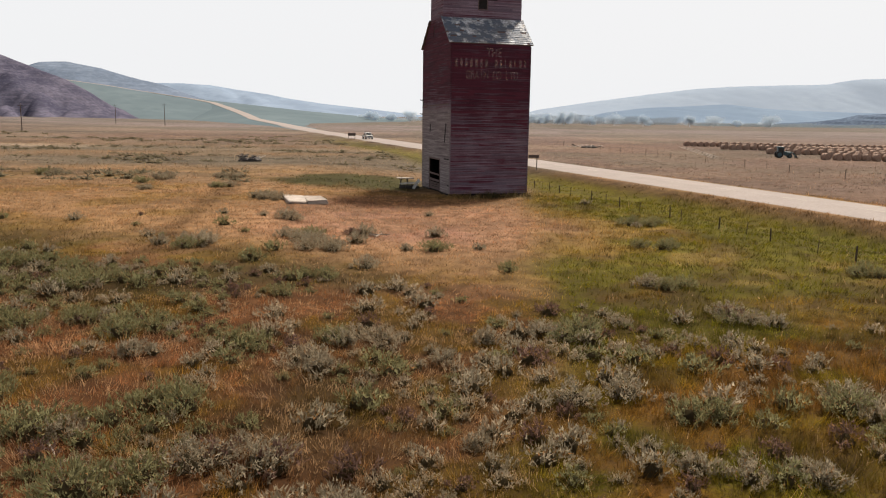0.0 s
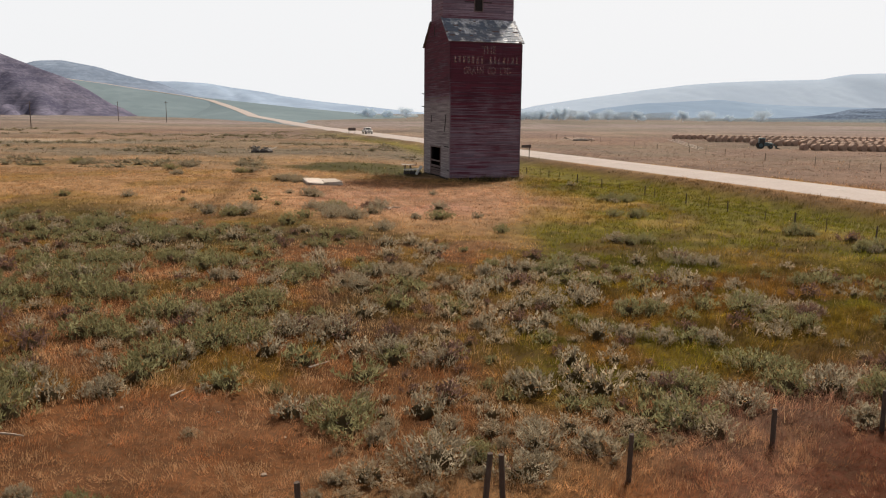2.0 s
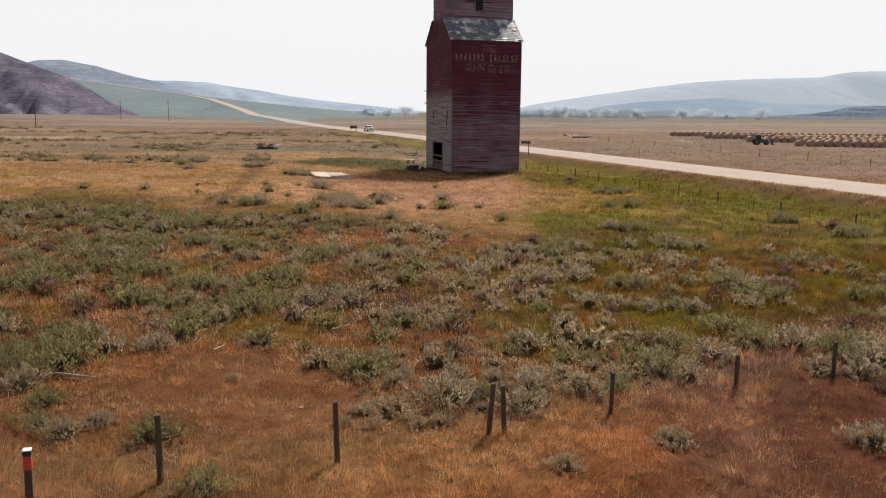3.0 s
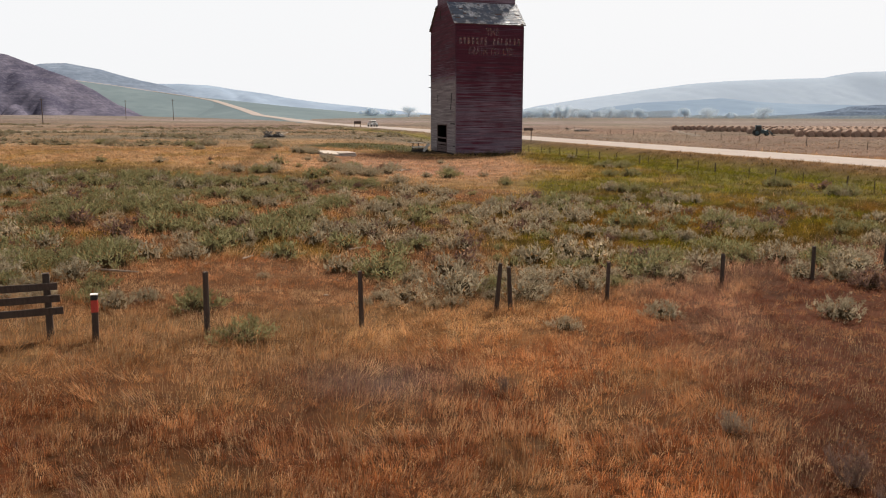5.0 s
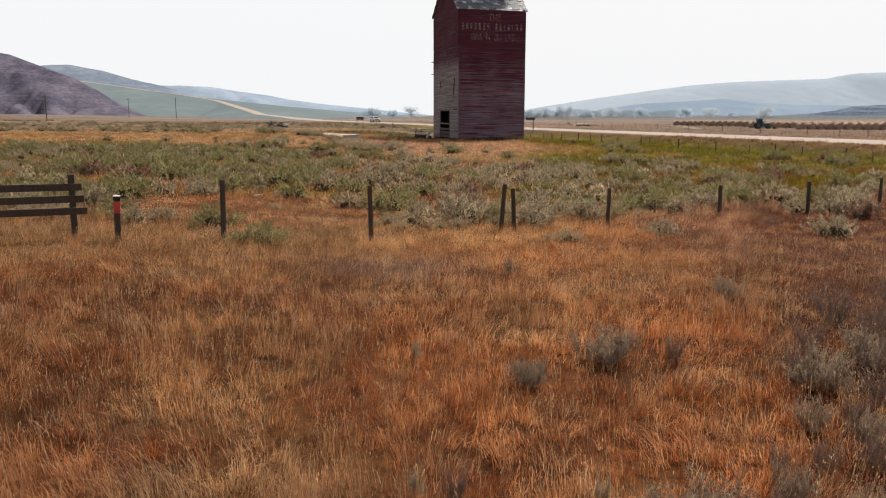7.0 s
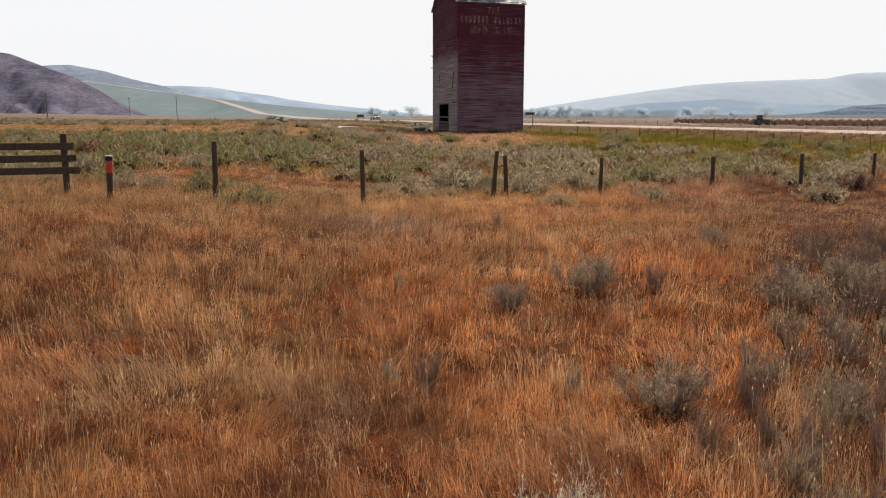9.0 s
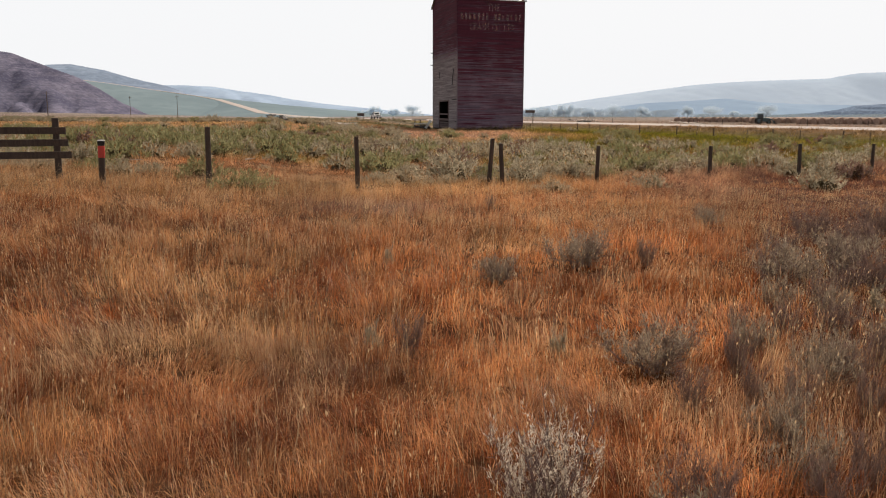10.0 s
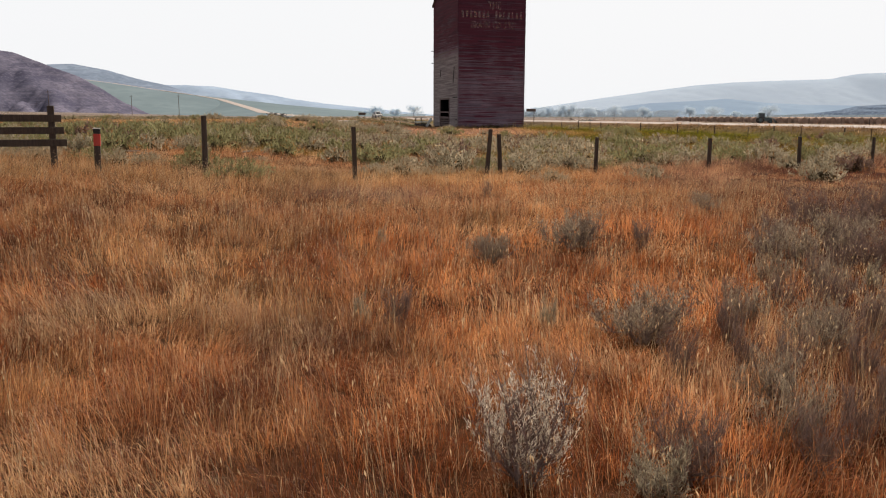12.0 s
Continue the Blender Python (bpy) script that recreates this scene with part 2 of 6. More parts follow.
def hill_material(name, base, dark, scale=0.02, rock=0.0):
    """Slopes with gully stains and scrub patches; rock: how strongly the beds of rock show in it."""
    m, t, b = nodes_of(name)
    gully, patch = grain(t, scale, 7, (0.9, 0.6, 1.6)), grain(t, scale * 5, 6, (1, 1, 2))
    beds, rubble = grain(t, scale * 4, 6, (0.12, 0.12, 4.0)), grain(t, scale * 9, 6, (1, 1, 1.6))
    c = mixed(t, stretch(t, gully, 0.4, 0.62, 0, 1), base, dark)
    c = mixed(t, stretch(t, patch, 0.44, 0.62, 0, 0.7), c, dark)
    c = mixed(t, stretch(t, beds, 0.46, 0.6, 0, rock), c, tuple(0.6 * v for v in dark))
    c = mixed(t, stretch(t, rubble, 0.5, 0.64, 0, rock), c, tuple(min(1, 1.35 * v) for v in base))
    t.links.new(c, b.inputs["Base Color"])
    b.inputs["Roughness"].default_value = 1.0
    b.inputs["Specular IOR Level"].default_value = 0.0
    return m


M_GROUND = ground_material()
M_GRASS = plant("dry_grass", 0.4, gloss=0.02)
M_SAGE = plant("sage_leaves", 0.5, 0.1)
M_TREE = plant("haze_tinted_leaves", 0.5, 0.0)
M_STEM = worn("grey_sage_wood", (0.26, 0.185, 0.165), (0.1, 0.062, 0.056), 0.9, scale=20)
M_POST = worn("weathered_fence_wood", (0.095, 0.066, 0.052), (0.035, 0.026, 0.022), 0.9, scale=6, size=(4, 4, 0.6), bump=0.6)
M_WIRE = worn("rusty_wire", (0.16, 0.11, 0.08), (0.08, 0.05, 0.035), 0.6, metal=0.7, scale=30)
M_ROAD = worn("sun_bleached_asphalt", (0.37, 0.33, 0.32), (0.29, 0.258, 0.25), 0.95, scale=0.35, bump=0.3, amount=0.6, spec=0.2)
M_PALE = worn("bleached_grey_wood", (0.62, 0.56, 0.5), (0.4, 0.34, 0.3), 0.85, scale=3, size=(1, 5, 5))
M_CONCRETE = worn("pale_concrete", (0.62, 0.55, 0.5), (0.3, 0.25, 0.22), 0.9, scale=1.8)
M_BURNT = worn("charred_scrap", (0.07, 0.06, 0.06), (0.02, 0.02, 0.02), 0.8, scale=3)


def siding_material():
    """Old red paint, worn to grey boards in streaks, on the cupola and low on the door side."""
    m, t, b = nodes_of("faded_red_siding")
    geo = t.nodes.new("ShaderNodeNewGeometry")
    tc, sep = t.nodes.new("ShaderNodeTexCoord"), t.nodes.new("ShaderNodeSeparateXYZ")
    t.links.new(tc.outputs["Object"], sep.inputs["Vector"])
    chance = geo.outputs["Random Per Island"]
    broad, streak, fine = grain(t, 0.3, 5, (1, 1, 1.6)), grain(t, 1.0, 6, (0.22, 0.22, 12)), grain(t, 14, 3, (0.4, 0.4, 3))
    red = mixed(t, stretch(t, chance, 0, 1, 0, 0.85), (0.118, 0.025, 0.046), (0.05, 0.014, 0.028))
    bare = mixed(t, stretch(t, chance, 0, 1, 0, 0.85), (0.34, 0.265, 0.335), (0.12, 0.088, 0.125))

    def total(*values, how="ADD"):
        out = values[0]
        for v in values[1:]:
            a = t.nodes.new("ShaderNodeMath")
            a.operation = how
            t.links.new(out, a.inputs[0])
            t.links.new(v, a.inputs[1])
            out = a.outputs[0]
        return out

    low = stretch(t, sep.outputs["Z"], 4.0, 11.0, 0.32, -0.06)
    high = stretch(t, sep.outputs["Z"], 16.3, 17.2, 0.0, 0.5)
    door_side = total(stretch(t, sep.outputs["X"], 0.02, 0.1, 1.0, 0.0), stretch(t, sep.outputs["Z"], 7.6, 9.2, 0.55, 0.0), how="MULTIPLY")
    wear = total(low, high, door_side, stretch(t, broad, 0.3, 0.7, -0.15, 0.13), stretch(t, streak, 0.3, 0.7, -0.34, 0.32), stretch(t, chance, 0, 1, -0.15, 0.16))
    silver = mixed(t, stretch(t, streak, 0.35, 0.65, 0, 0.9), mixed(t, stretch(t, chance, 0, 1, 0, 0.5), (0.46, 0.41, 0.42), (0.16, 0.13, 0.15)), (0.12, 0.095, 0.11))  # boards bleached bare round the door
    bare = mixed(t, stretch(t, door_side, 0.1, 0.5), bare, silver)
    c = mixed(t, stretch(t, wear, 0.04, 0.48), red, bare)
    c = mixed(t, stretch(t, fine, 0.45, 0.75, 0, 0.6), c, (0.02, 0.01, 0.013))
    t.links.new(c, b.inputs["Base Color"])
    b.inputs["Roughness"].default_value = 0.85
    b.inputs["Specular IOR Level"].default_value = 0.2
    bumped(t, b, fine, 0.4, 0.01)
    return m


def shingle_material():
    m, t, b = nodes_of("silvered_shingles")
    big, small = grain(t, 1.1, 5, (1, 1, 1)), grain(t, 7, 4)
    geo = t.nodes.new("ShaderNodeNewGeometry")
    c = mixed(t, stretch(t, big, 0.47, 0.6), (0.11, 0.15, 0.225), (0.86, 0.9, 0.97))
    c = mixed(t, stretch(t, small, 0.45, 0.65, 0, 0.7), c, (0.1, 0.13, 0.19))
    c = mixed(t, stretch(t, geo.outputs["Random Per Island"], 0, 1, 0, 0.5), c, (0.16, 0.17, 0.19))
    t.links.new(c, b.inputs["Base Color"])
    b.inputs["Roughness"].default_value = 0.7
    bumped(t, b, small, 0.4, 0.02)
    return m


def faded_letters():
    """Flaked cream paint: between the flakes the boards show through."""
    m, t, b = nodes_of("flaked_cream_lettering")
    b.inputs["Base Color"].default_value = (0.42, 0.29, 0.28, 1)
    b.inputs["Roughness"].default_value = 0.9
    clear, mx = t.nodes.new("ShaderNodeBsdfTransparent"), t.nodes.new("ShaderNodeMixShader")
    t.links.new(stretch(t, grain(t, 3.5, 6, (1, 1, 2)), 0.38, 0.64, 0.03, 0.34), mx.inputs["Fac"])
    t.links.new(clear.outputs["BSDF"], mx.inputs[1])
    t.links.new(b.outputs["BSDF"], mx.inputs[2])
    t.links.new(mx.outputs["Shader"], t.nodes["Material Output"].inputs["Surface"])
    return m


M_SIDING, M_SHINGLE, M_LETTER = siding_material(), shingle_material(), faded_letters()
M_DARK = worn("dark_inside", (0.02, 0.016, 0.016), (0.01, 0.008, 0.008), 1.0)
M_TRIM = worn("grey_trim_boards", (0.2, 0.14, 0.14), (0.09, 0.06, 0.06), 0.9, scale=2, size=(3, 3, 0.6))
M_BALE = worn("straw_bale", (0.44, 0.31, 0.245), (0.26, 0.17, 0.13), 0.95, scale=2.5, bump=0.8, depth=0.05)
M_WHITE = worn("white_car_paint", (0.78, 0.78, 0.8), (0.66, 0.66, 0.68), 0.3, scale=1.0, bump=0.02, amount=0.3, island=0.0)
M_TEAL = worn("faded_teal_paint", (0.055, 0.12, 0.15), (0.025, 0.045, 0.055), 0.5, scale=2)
M_RUBBER = worn("tyre_rubber", (0.025, 0.024, 0.024), (0.012, 0.012, 0.012), 0.85, scale=6)
M_STEEL = worn("dull_steel", (0.42, 0.42, 0.43), (0.25, 0.25, 0.26), 0.4, metal=0.8, scale=5)
M_RED = worn("red_marker_paint", (0.6, 0.06, 0.035), (0.4, 0.04, 0.03), 0.6, scale=8, island=0)
M_SIGN = worn("sign_board", (0.14, 0.1, 0.09), (0.08, 0.06, 0.055), 0.8, scale=3)
M_STONE = worn("pale_stone", (0.34, 0.26, 0.2), (0.2, 0.15, 0.11), 0.9, scale=9)


def glass_material():
    m, t, b = nodes_of("tinted_glass")
    b.inputs["Base Color"].default_value = (0.03, 0.035, 0.04, 1)
    b.inputs["Roughness"].default_value = 0.06
    b.inputs["IOR"].default_value = 1.5
    return m


M_GLASS = glass_material()


# ---- mesh helpers ----
def part(name, bm, material, parent=None, label=""):
    me = bpy.data.meshes.new(name)
    bm.to_mesh(me)
    bm.free()
    me.materials.append(material)
    ob = new(name, me)
    if parent:
        ob.parent = parent
    return tagged(ob, label=label)


def box(bm, lo, hi, m=Matrix.Identity(4), bevel=0.0):
    lo, hi = Vector(lo), Vector(hi)
    made = bmesh.ops.create_cube(bm, size=1.0, matrix=m @ Matrix.Translation((lo + hi) / 2) @ Matrix.Diagonal((*(hi - lo), 1)))
    if bevel:
        edges = list({e for v in made["verts"] for e in v.link_edges})
        bmesh.ops.bevel(bm, geom=edges, offset=bevel, segments=2, affect="EDGES", profile=0.6)
    return made["verts"]


def boxes(*pairs, bevel=0.0):
    bm = bmesh.new()
    for lo, hi in pairs:
        box(bm, lo, hi, bevel=bevel)
    return bm


def rod(bm, a, b, r, r2=None, seg=8):
    a, b = Vector(a), Vector(b)
    d = b - a
    m = Matrix.Translation((a + b) / 2) @ d.to_track_quat("Z", "Y").to_matrix().to_4x4()
    bmesh.ops.create_cone(bm, cap_ends=True, segments=seg, radius1=r, radius2=r if r2 is None else r2, depth=d.length, matrix=m)
    return bm


def tube(bm, pts, radii, seg=4):
    """One closed tube through the points."""
    rings = []
    for k, p in enumerate(pts):
        p = Vector(p)
        d = Vector(pts[min(k + 1, len(pts) - 1)]) - Vector(pts[max(k - 1, 0)])
        q = d.to_track_quat("Z", "Y")
        rings.append([bm.verts.new(p + q @ Vector((radii[k] * math.cos(2 * math.pi * i / seg), radii[k] * math.sin(2 * math.pi * i / seg), 0))) for i in range(seg)])
    for a, b in zip(rings, rings[1:]):
        for i in range(seg):
            bm.faces.new((a[i], a[(i + 1) % seg], b[(i + 1) % seg], b[i]))
    bm.faces.new(rings[0][::-1])
    bm.faces.new(rings[-1])
    return bm


def fast_mesh(name, verts, faces, tint=None, smooth=False):
    """A mesh from numpy arrays; all faces with the same number of corners. tint: a colour a vertex."""
    me = bpy.data.meshes.new(name)
    k = faces.shape[1]
    me.vertices.add(len(verts))
    me.vertices.foreach_set("co", np.ascontiguousarray(verts, np.float32).ravel())
    me.loops.add(faces.size)
    me.loops.foreach_set("vertex_index", np.ascontiguousarray(faces, np.int32).ravel())
    me.polygons.add(len(faces))
    me.polygons.foreach_set("loop_start", np.arange(0, faces.size, k, dtype=np.int32))
    me.polygons.foreach_set("loop_total", np.full(len(faces), k, np.int32))
    if smooth:
        me.polygons.foreach_set("use_smooth", np.ones(len(faces), bool))
    me.update(calc_edges=True)
    if tint is not None:
        at = me.attributes.new("tint", "FLOAT_COLOR", "POINT")
        at.data.foreach_set("color", np.ascontiguousarray(np.c_[tint, np.ones(len(tint))], np.float32).ravel())
    return me


def thing(name, m=Matrix.Identity(4), **tags):
    ob = new(name)
    ob.empty_display_size = 0.2
    ob.matrix_basis = m
    return tagged(ob, **tags)


# ---- ground ----
def spread(lo, hi, step, out_lo, out_hi, grow=1.22):
    mid = list(np.arange(lo, hi + step / 2, step))
    d, v, a = step, lo, []
    while v > out_lo:
        d *= grow
        v -= d
        a.append(v)
    d, v, b = step, hi, []
    while v < out_hi:
        d *= grow
        v += d
        b.append(v)
    return np.array(a[::-1] + mid + b)


gx, gy = spread(-42, 52, 0.5, -4200, 4200), spread(-20, 100, 0.55, -900, 4700)
GX, GY = np.meshgrid(gx, gy)
px, py = GX.ravel(), GY.ravel()
idx = np.arange(px.size).reshape(GX.shape)
quads = np.stack([idx[:-1, :-1], idx[:-1, 1:], idx[1:, 1:], idx[1:, :-1]], -1).reshape(-1, 4)
litter_shade = (0.35 + 0.57 * np.maximum(ramp(py, 26, 48), 0.35 * meadow_share(px, py)))[:, None]  # soil darkened between the plants: litter, with the shade of the gaps put in
ground = new("ground", fast_mesh("ground", np.c_[px, py, height(px, py)], quads, ground_colour(px, py) * litter_shade, True))
ground.data.materials.append(M_GROUND)
tagged(ground, "dry prairie ground with rust, straw and green patches", "ground", kind="structure")


# ---- road ----
def road_mesh():
    line = [(55 + 0.327 * 90, -90, ROAD_Z), (55 - 0.327 * 330, 330, ROAD_Z)]
    path = [(line[0][0] + (line[1][0] - line[0][0]) * k / 42, -90 + 10 * k, ROAD_Z) for k in range(43)]
    path += [(-91, 450, 1.4), (-132, 560, 3.2), (-166, 660, 7.0), (-200, 740, 11.8), (-226, 785, 16.6), (-253, 797, 20.7), (-300, 797, 26.8), (-336, 797, 32.0), (-377, 797, 36.9)]
    vs, fs = [], []
    for k, p in enumerate(path):
        a, b = Vector(path[max(0, k - 1)]), Vector(path[min(len(path) - 1, k + 1)])
        side = Vector((b.y - a.y, a.x - b.x, 0)).normalized()
        edge = 6.4 if k < 43 else 4.4  # the climb has no bank of its own
        for off, dz in ((-edge, -0.75), (-4.15, -0.03), (-2, 0.05), (0, 0.1), (2, 0.05), (4.15, -0.03), (edge, -0.75)):
            if k > 48:  # cut into the shoulder just under its crest
                off, dz = 0.28 * off, 0.3 + 0.05 * off
            vs.append(Vector(p) + side * off + Vector((0, 0, dz)))
        if k:
            for j in range(6):
                q = 7 * (k - 1) + j
                fs.append((q, q + 1, q + 8, q + 7))
    me = bpy.data.meshes.new("road")
    me.from_pydata(vs, [], fs)
    me.materials.append(M_ROAD)
    return me


road = tagged(new("road", road_mesh()), "pale sun-bleached two-lane road on a low bank", "road", kind="structure")


M_LINE = worn("worn_road_paint", (0.62, 0.58, 0.52), (0.4, 0.36, 0.33), 0.9, scale=2.0, spec=0.2)
for k in range(26):
    y = -20 + 9.0 * k
    bm = bmesh.new()
    box(bm, (-0.07, 0, ROAD_Z + 0.098), (0.07, 3.2, ROAD_Z + 0.106), pose(55 - 0.327 * y, y, 0, 0, 0, math.degrees(math.atan(0.327))))
    part("lane_mark", bm, M_LINE, road)


ROAD_CLIMB = [(-53, 330, ROAD_Z), (-91, 450, 1.4), (-132, 560, 3.2), (-166, 660, 7.0), (-200, 740, 11.8), (-226, 785, 16.6), (-253, 803, 20.7)]


def road_bank():
    vs, fs = [], []
    for k, p in enumerate(ROAD_CLIMB):
        a, b = Vector(ROAD_CLIMB[max(0, k - 1)]), Vector(ROAD_CLIMB[min(len(ROAD_CLIMB) - 1, k + 1)])
        side = Vector((b.y - a.y, a.x - b.x, 0)).normalized()
        for off, z in ((-5 - 8.0 * p[2], -1.0), (-4.6, p[2] - 0.2), (4.6, p[2] - 0.2), (5 + 16.0 * p[2], -1.0)):
            vs.append(Vector((p[0], p[1], 0)) + side * off + Vector((0, 0, z)))
        if k:
            fs += [(4 * k - 4 + j, 4 * k - 3 + j, 4 * k + 1 + j, 4 * k + j) for j in range(3)]
    me = bpy.data.meshes.new("road_bank")
    me.from_pydata(vs, [], fs)
    # same haze-tinted colours as the shoulder behind it
    me.materials.append(hill_material("haze_tinted_bank", (0.15, 0.195, 0.222), (0.12, 0.16, 0.187), 0.014))
    return tagged(new("road_bank", me), "grassy bank that carries the climbing road", "bank", kind="structure")


road_bank()


# ---- hills ----
def hill(name, crest, y0, foot, material, label, rough=0.12, seed=1, nx=150, nv=44):
    """A range whose crest line runs through (x, z) points at depth y0, and whose front falls to the foot, with gullies."""
    cx, cz = np.array([c[0] for c in crest], float), np.array([c[1] for c in crest], float)
    x = np.linspace(cx[0], cx[-1], nx)
    top = np.interp(x, cx, cz)
    v = np.linspace(0, 1.35, nv)
    X, V = np.meshgrid(x, v)
    Y = foot + (y0 - foot) * V
    rise = np.where(V < 1, ramp(V, 0, 1) ** 0.85, 1 - 0.5 * ramp(V, 1, 1.35))
    span = (y0 - foot)
    gully = np.abs(vnoise(X + 0.5 * Y, Y * 0.35, span * 0.13, seed) - 0.5) * 2 + 0.5 * np.abs(vnoise(X, Y * 0.4, span * 0.05, seed + 3) - 0.5)
    T = np.tile(top, (nv, 1))
    Z = T * rise - rough * T * (1 - gully) * np.sin(np.clip(V, 0, 1) * np.pi) * 1.1 - 2.0
    Z += T * 0.012 * (vnoise(X, Y, span * 0.03, seed + 5) - 0.5)
    idx = np.arange(X.size).reshape(X.shape)
    f = np.stack([idx[:-1, :-1], idx[:-1, 1:], idx[1:, 1:], idx[1:, :-1]], -1).reshape(-1, 4)
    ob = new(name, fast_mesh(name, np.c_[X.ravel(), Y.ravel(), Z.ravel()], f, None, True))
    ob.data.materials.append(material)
    return tagged(ob, label, "hill", kind="structure")


def along(points, k):
    return [(x * k, z * k) for x, z in points]


# distance haze is put into the slope colours: paler and bluer farther back
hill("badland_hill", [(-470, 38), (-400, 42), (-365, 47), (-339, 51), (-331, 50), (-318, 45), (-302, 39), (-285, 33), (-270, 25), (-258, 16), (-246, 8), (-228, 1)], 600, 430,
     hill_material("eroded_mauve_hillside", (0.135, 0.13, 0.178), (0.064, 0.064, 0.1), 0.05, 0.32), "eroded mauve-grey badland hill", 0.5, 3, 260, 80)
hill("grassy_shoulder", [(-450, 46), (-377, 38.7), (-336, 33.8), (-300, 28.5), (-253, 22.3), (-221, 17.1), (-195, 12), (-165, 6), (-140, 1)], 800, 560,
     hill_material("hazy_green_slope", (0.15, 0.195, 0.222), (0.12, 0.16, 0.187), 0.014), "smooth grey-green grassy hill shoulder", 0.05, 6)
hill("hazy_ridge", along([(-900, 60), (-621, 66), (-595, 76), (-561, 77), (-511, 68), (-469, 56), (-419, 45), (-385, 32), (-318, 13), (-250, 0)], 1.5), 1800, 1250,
     hill_material("hazy_blue_ridge", (0.195, 0.245, 0.33), (0.13, 0.168, 0.238), 0.012, 0.2), "blue-grey ridge, smoke haze in its colour", 0.4, 9, 220, 60)
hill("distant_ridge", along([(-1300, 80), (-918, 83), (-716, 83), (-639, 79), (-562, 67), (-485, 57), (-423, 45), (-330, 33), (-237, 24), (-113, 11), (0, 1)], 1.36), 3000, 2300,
     hill_material("haze_tinted_ridge", (0.26, 0.335, 0.45), (0.21, 0.275, 0.38), 0.006), "pale distant ridge, smoke haze in its colour", 0.2, 12)
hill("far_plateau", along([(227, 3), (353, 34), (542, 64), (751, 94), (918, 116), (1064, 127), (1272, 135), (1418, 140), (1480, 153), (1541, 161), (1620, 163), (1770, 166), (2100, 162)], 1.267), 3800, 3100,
     hill_material("haze_tinted_far_plateau", (0.315, 0.385, 0.49), (0.287, 0.355, 0.46), 0.004), "palest far plateau, haze in its colour", 0.025, 15)
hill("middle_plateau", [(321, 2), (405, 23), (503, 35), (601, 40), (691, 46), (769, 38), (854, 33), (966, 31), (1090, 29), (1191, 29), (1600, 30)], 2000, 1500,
     hill_material("haze_tinted_plateau", (0.205, 0.275, 0.375), (0.172, 0.236, 0.334), 0.006), "pale blue-grey plateau, haze in its colour", 0.08, 18)
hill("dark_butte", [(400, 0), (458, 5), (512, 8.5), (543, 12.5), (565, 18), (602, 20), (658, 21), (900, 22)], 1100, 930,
     hill_material("haze_tinted_butte", (0.14, 0.185, 0.262), (0.088, 0.118, 0.176), 0.025, 0.6), "butte with banded slopes, haze in its slate-grey colour", 0.4, 21)


# ---- grain elevator ----
W, D, H = 8.05, 9.66, 14.4
RISE_Y, RISE_Z, CUP_TOP = 2.7, 2.45, 21.2


def board_mesh(bm, m, u0, u1, z, tall, proud):
    """One lapped board from u0 to u1 along the wall; its foot stands proud."""
    p = [(u0, -0.004, z + tall), (u1, -0.004, z + tall), (u1, -proud, z), (u0, -proud, z), (u0, 0, z), (u1, 0, z), (u0, 0.0, z + tall), (u1, 0.0, z + tall)]
    v = [bm.verts.new(m @ Vector(c)) for c in p]
    for f in ((3, 2, 1, 0), (4, 5, 2, 3), (0, 1, 7, 6), (0, 6, 4, 3), (2, 5, 7, 1)):
        bm.faces.new([v[i] for i in f])


def siding(m, length, z0, z1, ends, openings, rng, step=0.14):
    """Courses of lapped boards up a wall; ends(z) gives the wall's two edges at a height; openings are (u0, u1, z0, z1)."""
    bm = bmesh.new()
    z = z0
    while z < z1:
        a, b = ends(z + step * 0.5)
        u = a - rng.uniform(0, 0.03)
        while u < b - 0.05:
            e = min(u + rng.uniform(1.6, 4.6), b)
            if b - e < 0.5:
                e = b + rng.uniform(0, 0.02)
            spans = [(u, e)]
            for o0, o1, oz0, oz1 in openings:
                if z + step > oz0 and z < oz1:
                    spans = [s for p, q in spans for s in ((p, min(q, o0)), (max(p, o1), q)) if s[1] - s[0] > 0.04]
            if rng.random() > 0.002:
                sag = rng.uniform(-0.012, 0.012)
                for p, q in spans:
                    board_mesh(bm, m, p + 0.003, q - 0.003, z + sag, step + 0.02, rng.uniform(0.022, 0.042))
            u = e
        z += step
    return bm


def shingles(bm, m, length, slope, rng, step=0.28):
    """Courses of shingle strips up a roof slope: u along the eave, v up the slope, w off the roof."""
    v = 0.0
    while v < slope - 0.02:
        u = rng.uniform(-0.25, 0)
        while u < length:
            e = min(u + rng.uniform(0.25, 0.6), length + rng.uniform(-0.05, 0.04))
            lift, gone = rng.uniform(0.02, 0.05), rng.random() < 0.03
            if not gone and e - u > 0.05:
                p = [(max(u, -0.02), v - 0.03, lift), (e, v - 0.03, lift), (e, v + step, 0.012), (max(u, -0.02), v + step, 0.012), (max(u, -0.02), v - 0.03, 0.0), (e, v - 0.03, 0.0)]
                q = [bm.verts.new(m @ Vector(c)) for c in p]
                bm.faces.new((q[0], q[1], q[2], q[3]))
                bm.faces.new((q[4], q[5], q[1], q[0]))
            u = e + 0.006
        v += step
    return bm


